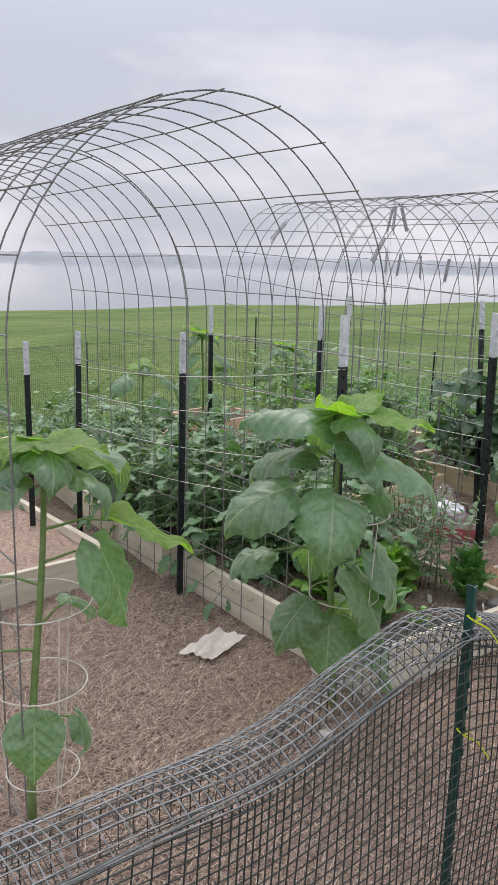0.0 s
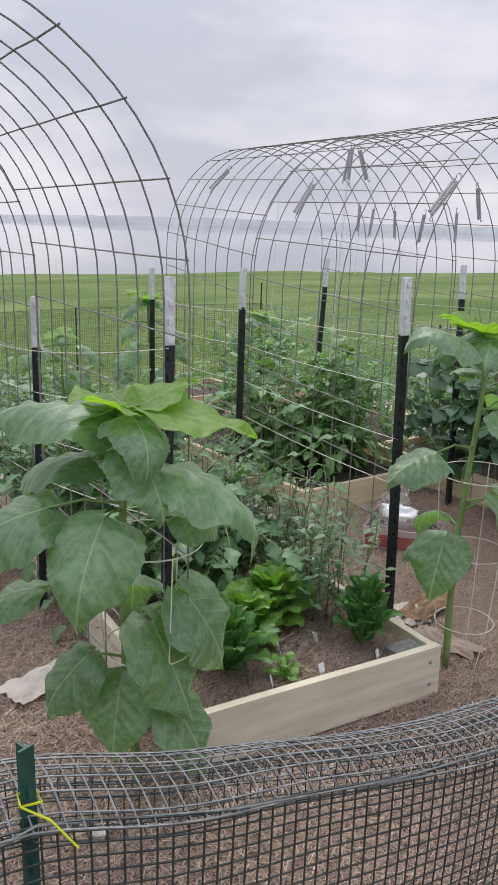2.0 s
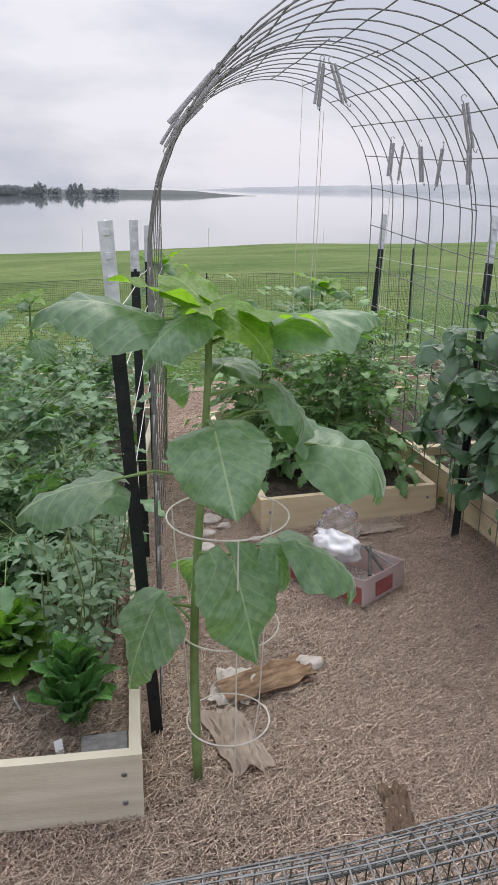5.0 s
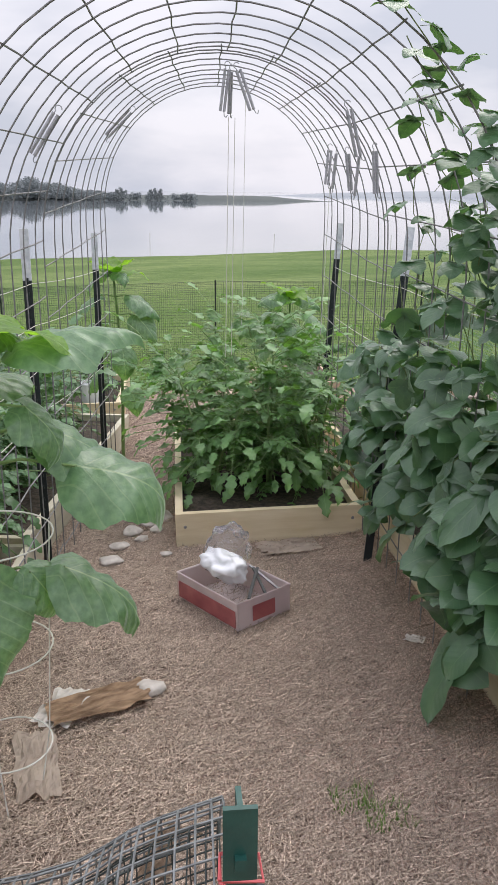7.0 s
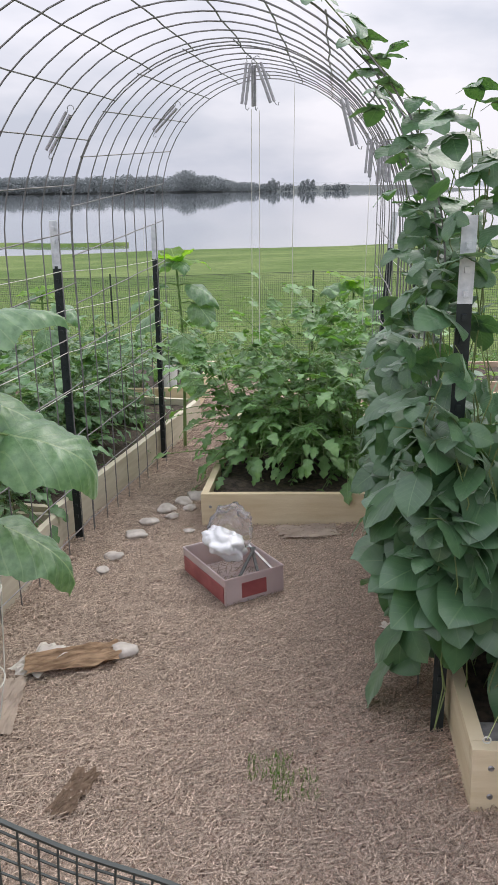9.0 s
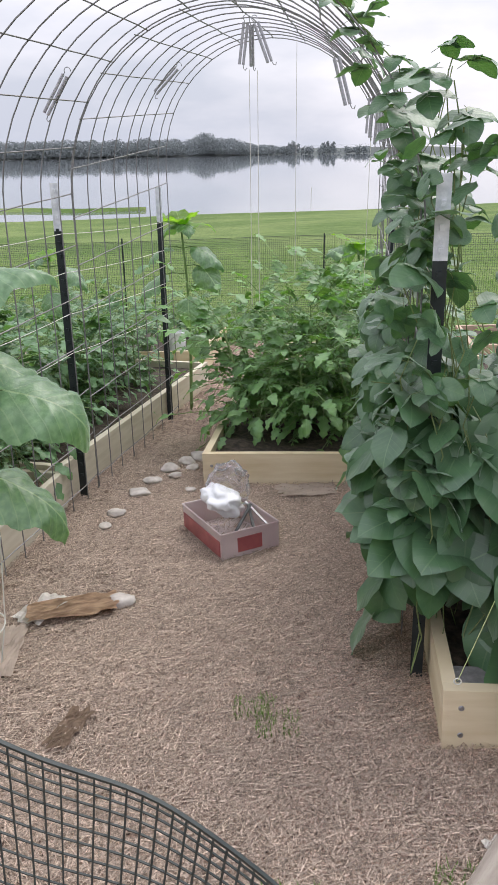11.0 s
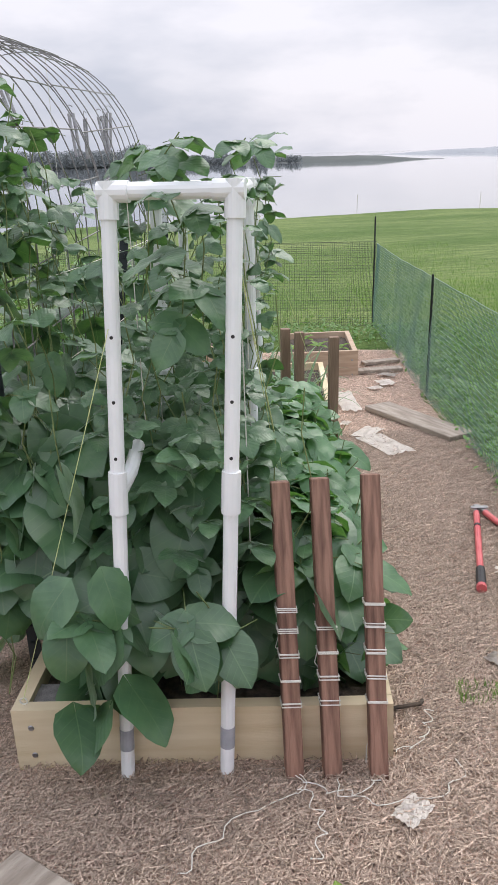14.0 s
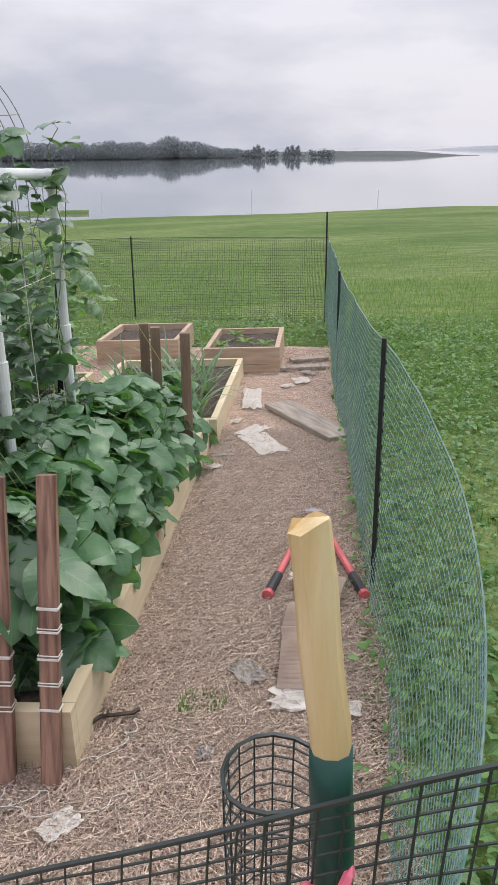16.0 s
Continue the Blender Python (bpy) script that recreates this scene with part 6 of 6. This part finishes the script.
lay(tagged(link_mesh("plank", box(-0.09, 0.09, -0.41, 0.41, 0, 0.03, 0.004), WOOD_GREY), "weathered grey plank lying across the path", "plank"), 6.505, 4.335, 0.0, 28)
lay(tagged(link_mesh("plank", box(-0.09, 0.09, -0.13, 0.13, 0, 0.02, 0.003), WOOD_GREY), "weathered grey board end lying on the mulch", "plank"), 5.15, 1.0, 0.0, -32)
lay(tagged(link_mesh("twig", tube([(-0.07, 0, 0), (-0.03, 0.01, 0.01), (0.05, -0.01, 0.006), (0.07, 0.005, 0)], 0.006, 6), SOIL), "dark twig lying on the mulch", "twig"), 6.03, 1.62, 0.008, 30)


def card_pad():
    e = thing("corrugated_card", slope_frame(6.52, 2.05, slope(6.52, 2.05) + 0.014) @ Matrix.Rotation(radians(-1), 4, "Z"), "ridged brown corrugated cardboard strip lying on the mulch", "cardboard")
    zs = 0.0
    for k, (y0, y1, dz, rz) in enumerate(((-0.30, -0.02, 0.0, 0), (-0.03, 0.14, 0.008, 2), (0.13, 0.30, 0.016, -4))):
        verts, faces = [], []
        n = 2 * int((y1 - y0) / 0.02)
        for j in range(n + 1):
            y = y0 + (y1 - y0) * (j // 2 * 2 + 0.15 * (j % 2)) / n
            z = 0.012 + dz + 0.014 * (j % 2) + 0.018 * math.sin(math.pi * j / n) * (k != 0)
            sk = 0.03 * k * math.sin(y * 4)
            verts += [(-0.07 + sk, y, z), (0.07 + sk, y, z), (-0.07 + sk, y, z - 0.01), (0.07 + sk, y, z - 0.01)]
        for j in range(n):
            a = j * 4
            faces += [(a, a + 1, a + 5, a + 4), (a + 3, a + 2, a + 6, a + 7), (a + 2, a, a + 4, a + 6), (a + 1, a + 3, a + 7, a + 5)]
        mesh_ob("ridged_sheet", verts, faces, CARD, e, smooth=False)
    part("torn_end", crumpled(0.17, 0.09, 71, 0.004, 0.008, 0.3), PAPER, e, "white torn liner").matrix_basis = pose(0.0, -0.34, 0.004)
    part("torn_end", crumpled(0.16, 0.05, 72, 0.004, 0.008, 0.3), PAPER, e, "white torn liner").matrix_basis = pose(0.02, 0.31, 0.028)
    return e


card_pad()


def bolt_cutter():
    e = thing("bolt_cutter", slope_frame(6.54, 2.91, slope(6.54, 2.91) + 0.03), "red-handled bolt cutter lying open on the path", "bolt cutter")
    for s, tip in ((-1, Vector((-0.15, -0.65, -0.005))), (1, Vector((0.17, -0.65, -0.005)))):
        a = Vector((s * 0.018, 0, 0))
        h = part("handle", tube([a, a.lerp(tip, 0.25), a.lerp(tip, 0.78)], 0.0125, 10), REDGRIP, e, "worn red handle")
        part("grip", tube([a.lerp(tip, 0.78), a.lerp(tip, 0.97)], 0.017, 10), BLACK, h, "black rubber grip")
        part("grip_end", tube([a.lerp(tip, 0.97), a.lerp(tip, 1.0)], 0.018, 10), REDGRIP, h)
        part("ferrule", tube([a.lerp(tip, 0.20), a.lerp(tip, 0.225)], 0.014, 10), BLACK, h)
    for s in (-1, 1):
        bm = box(-0.012, 0.012, 0, 0.075, -0.006, 0.006, 0.002)
        part("jaw", bm, STEEL, e, "dark steel jaw").matrix_basis = pose(s * 0.022, 0.0, 0.004 * s, 0, 0, s * 24)
    bm = bmesh.new()
    bmesh.ops.create_cone(bm, cap_ends=True, segments=12, radius1=0.009, radius2=0.009, depth=0.022, matrix=Matrix.Translation((0, 0.03, 0.003)))
    part("pivot", bm, STEEL, e)
    part("link_plate", box(-0.035, 0.035, 0.015, 0.04, 0.011, 0.015, 0.001), STEEL, e)
    return e


bolt_cutter()
for k, (x, y) in enumerate(((2.99, 1.74), (3.22, 1.72), (2.80, 1.76), (2.94, 1.93), (3.10, 1.93), (5.62, 1.51), (5.88, 1.52))):
    o = link_mesh("plant_tag", box(-0.011, 0.011, -0.001, 0.001, -0.03, 0.028), BAG if k < 5 else GREENPOST)
    o.matrix_basis = pose(x, y, -0.118 if k < 5 else -0.04, -18, 6 * (k % 3 - 1), 25 * k)
    tagged(o, "small white plastic plant tag stuck in the bed" if k < 5 else "small green plastic plant tag stuck in the bed", "plant tag", "plant tags")


# ---- red pot outside the fence ----
def red_pot(x, y, planted=True, wide=1.0):
    z = slope(x, y) + 0.01
    e = thing("red_bucket", Matrix.Translation((x, y, z)), "red plastic bucket holding a young yellow-green plant" if planted else "red plastic bucket standing behind the net gate", "bucket", "red buckets")
    bm = bmesh.new()
    prof = [(0.065, 0.0), (0.083, 0.31), (0.09, 0.312), (0.09, 0.335), (0.082, 0.336), (0.076, 0.27), (0.068, 0.1)]
    rings = [[bm.verts.new((wide * r * math.cos(a), wide * r * math.sin(a), h)) for a in [2 * math.pi * i / 28 for i in range(28)]] for r, h in prof]
    for r0, r1 in zip(rings, rings[1:]):
        for i in range(28):
            bm.faces.new((r0[i], r0[(i + 1) % 28], r1[(i + 1) % 28], r1[i]))
    bm.faces.new(rings[0][::-1])
    part("pail", bm, RED_BRIGHT, e, smooth=False)
    bm = bmesh.new()
    bmesh.ops.create_cone(bm, cap_ends=True, segments=24, radius1=0.073 * wide, radius2=0.074 * wide, depth=0.02, matrix=Matrix.Translation((0, 0, 0.28 if planted else 0.24)))
    part("soil", bm, SOIL if planted else SLATE, e)
    if not planted:
        return e
    part("stem", tube([(0, 0, 0.28), (0.0, 0.01, 0.38)], 0.004, 5), STEM, e)
    for j in range(9):
        put_leaf(SEED_MESH[j % 2], aim((0, 0.01, 0.31 + 0.007 * j), j * 137.5, 12 + 3 * j, 0, 1.0), e)
    return e


RED_BRIGHT = material("bright_red_plastic", (0.60, 0.012, 0.03), 0.35, 0.0, (0.66, 0.02, 0.04), 6)
red_pot(5.815, 0.64)
red_pot(6.385, 0.73, False, 0.62)
red_pot(6.525, 0.745, False, 0.62)


def white_pail(x, y, z):
    e = thing("white_bucket", Matrix.Translation((x, y, z)), "small white plastic bucket standing in a far bed", "bucket")
    bm = bmesh.new()
    prof = [(0.060, 0.0), (0.074, 0.17), (0.080, 0.172), (0.080, 0.185), (0.072, 0.186), (0.058, 0.02)]
    rings = [[bm.verts.new((r * math.cos(a), r * math.sin(a), h)) for a in [2 * math.pi * i / 24 for i in range(24)]] for r, h in prof]
    for r0, r1 in zip(rings, rings[1:]):
        for i in range(24):
            bm.faces.new((r0[i], r0[(i + 1) % 24], r1[(i + 1) % 24], r1[i]))
    bm.faces.new(rings[0][::-1])
    bm.faces.new(rings[-1])
    part("pail", bm, PVC, e)
    part("handle", tube([(0.078 * math.cos(a), -0.05 * math.sin(a), 0.175 - 0.03 * math.sin(a)) for a in [i * math.pi / 10 for i in range(11)]], 0.002, 5), STEEL, e, "thin wire handle")
    return e


white_pail(3.45, 5.95, -0.31)

# ---- mulch straws, weeds and grass ----
BEDS = ((2.43, 3.43, 1.64, 3.14), (2.6, 3.46, 3.2, 5.5), (2.7, 3.7, 5.75, 7.0), (5.05, 5.985, 1.45, 3.92), (5.12, 6.02, 4.0, 5.62), (4.1, 4.99, 3.4, 5.3), (1.25, 2.25, 3.4, 5.6), (5.7, 6.3, 5.66, 6.55), (4.78, 5.45, 6.15, 7.0))


def straw_stuff(n, area, seed, inside=None, lift=0.018, name="straw", big=1.0):
    rnd = random.Random(seed)
    V, F = [], []
    while len(F) < n * 2:
        x, y = rnd.uniform(area[0], area[1]), rnd.uniform(area[2], area[3])
        if inside is None and any(a - 0.01 < x < b + 0.01 and c - 0.01 < y < d + 0.01 for a, b, c, d in BEDS):
            continue
        if inside is None and noise.noise((x * 1.4, y * 1.4, 5)) < rnd.uniform(-2.4, 0.0):
            continue
        if inside is None and rnd.random() > 0.35 + 0.65 * smoothstep(2.2, 4.6, x):
            continue
        z = (slope(x, y) if inside is None else inside(x, y)) + rnd.uniform(0.4, 1.0) * lift
        a = rnd.uniform(0, math.pi)
        L, w = rnd.uniform(0.006, 0.034) * big, rnd.uniform(0.0004, 0.0012) * big
        d = Vector((math.cos(a), math.sin(a), rnd.uniform(-0.25, 0.25)))
        s = Vector((-math.sin(a), math.cos(a), 0))
        c = Vector((x, y, z))
        b = s * rnd.uniform(-0.05, 0.05) * L
        k = len(V)
        up = Vector((0, 0, w))
        for p in (c - d * L, c + b, c + d * L):
            V += [tuple(p - s * w), tuple(p + s * w + up * 0.6)]
        F += [(k, k + 1, k + 3, k + 2), (k + 2, k + 3, k + 5, k + 4)]
    return tagged(mesh_ob(name, V, F, STRAW, smooth=False), "dry straw stalks strewn over the garden mulch", "straw", kind="stuff")


straw_stuff(165000, (1.2, 6.75, 0.75, 4.2), 1, lift=0.02, big=1.12)
straw_stuff(22000, (0.6, 6.7, 4.2, 6.6), 2, big=1.2)
straw_stuff(9000, (2.48, 3.38, 1.70, 2.75), 3, lambda x, y: -0.137 - 0.047 * (y - 1.66), 0.024, big=1.5)


def weed_patch(n, spots, seed, size, label, mat=None):
    """Low broad-leaved weeds and clover; spots gives (x, y, height)."""
    rnd = random.Random(seed)
    V, F, U = [], [], []
    gs = [leaf_grid(size, size * 0.8, ovate, 3, 2, 0.3, 0.5, 0.03, 0, 0, seed + k) for k in range(5)]
    for _ in range(n):
        x, y, h = spots(rnd)
        m = aim((x, y, height(x, y) + 0.01 + h * rnd.random()), rnd.uniform(0, 360), rnd.uniform(-35, 40), rnd.uniform(-30, 30), rnd.uniform(0.5, 1.2))
        v, f, u = gs[rnd.randrange(5)]
        k = len(V)
        V += [tuple(m @ Vector(p)) for p in v]
        F += [tuple(k + i for i in q) for q in f]
        U += u
    o = mesh_ob("weeds", V, F, mat or WEED)
    lay_ = o.data.uv_layers.new(name="UVMap")
    loops = np.zeros(len(o.data.loops), dtype=np.int32)
    o.data.loops.foreach_get("vertex_index", loops)
    lay_.data.foreach_set("uv", np.array(U, dtype=np.float32)[loops].ravel())
    return tagged(o, label, "weeds", kind="stuff")


def outside(rnd):
    y = 0.3 + 7.5 * rnd.random() ** 1.3
    x = 6.82 + 2.4 * rnd.random() ** 1.6
    return x, y, 0.07 * (0.4 + max(0, noise.noise((x * 2, y * 2, 0)) + 0.5))


def along_fence(rnd):
    y = rnd.uniform(1.2, 7.6)
    return 6.76 + rnd.gauss(0, 0.05), y, 0.10 * max(0.2, 0.6 + noise.noise((y * 2, 4, 0)))


def back_corner(rnd):
    x = rnd.uniform(1.0, 6.7)
    return x, 7.35 + rnd.gauss(0, 0.35), 0.10


weed_patch(15000, outside, 21, 0.042, "low green clover and weeds outside the net fence")
weed_patch(1500, along_fence, 22, 0.034, "low green weeds growing along the fence foot")
weed_patch(2600, back_corner, 23, 0.05, "low green weeds along the back fence")


def blades(n, xr, yr, hgt, seed, mat=BLADE, keep=None, surf=None):
    rnd = random.Random(seed)
    V, F, U = [], [], []
    while len(F) < n:
        x, y = rnd.uniform(*xr), rnd.uniform(*yr)
        if keep and not keep(x, y, rnd):
            continue
        z = (surf or height)(x, y)
        a, h = rnd.uniform(0, 6.28), hgt * rnd.uniform(0.5, 1.3)
        d = Vector((math.cos(a), math.sin(a), 0))
        s = Vector((-d.y, d.x, 0)) * rnd.uniform(0.0015, 0.003)
        p = Vector((x, y, z - 0.005))
        k = len(V)
        V += [tuple(p - s), tuple(p + s), tuple(p + d * h * rnd.uniform(0.2, 0.7) + Vector((0, 0, h)))]
        U += [(0.2, 0), (0.8, 0), (0.5, 1)]
        F.append((k, k + 1, k + 2))
    o = mesh_ob("grass", V, F, mat, smooth=False)
    l = o.data.uv_layers.new(name="UVMap")
    l.data.foreach_set("uv", np.array(U, dtype=np.float32).ravel())
    return tagged(o, "short green grass blades on the lawn", "grass", kind="stuff")


def lawn_keep(x, y, rnd):
    return (x > edge_right(y) + 0.02 or y > edge_back(x) - 0.1) and rnd.random() < math.exp(-max(0, y - 7) * 0.09)


blades(30000, (6.7, 10.5), (0.0, 12.0), 0.06, 31, keep=lawn_keep)
blades(36000, (-4.0, 9.5), (6.8, 20.0), 0.07, 32, keep=lawn_keep)
for k, (x, y) in enumerate(((4.55, 1.62), (5.05, 1.02), (4.7, 0.95), (6.25, 1.7), (4.62, 1.55))):
    blades(150, (x - 0.06, x + 0.06), (y - 0.05, y + 0.05), 0.028, 40 + k, surf=lambda a, b: slope(a, b) + 0.01)
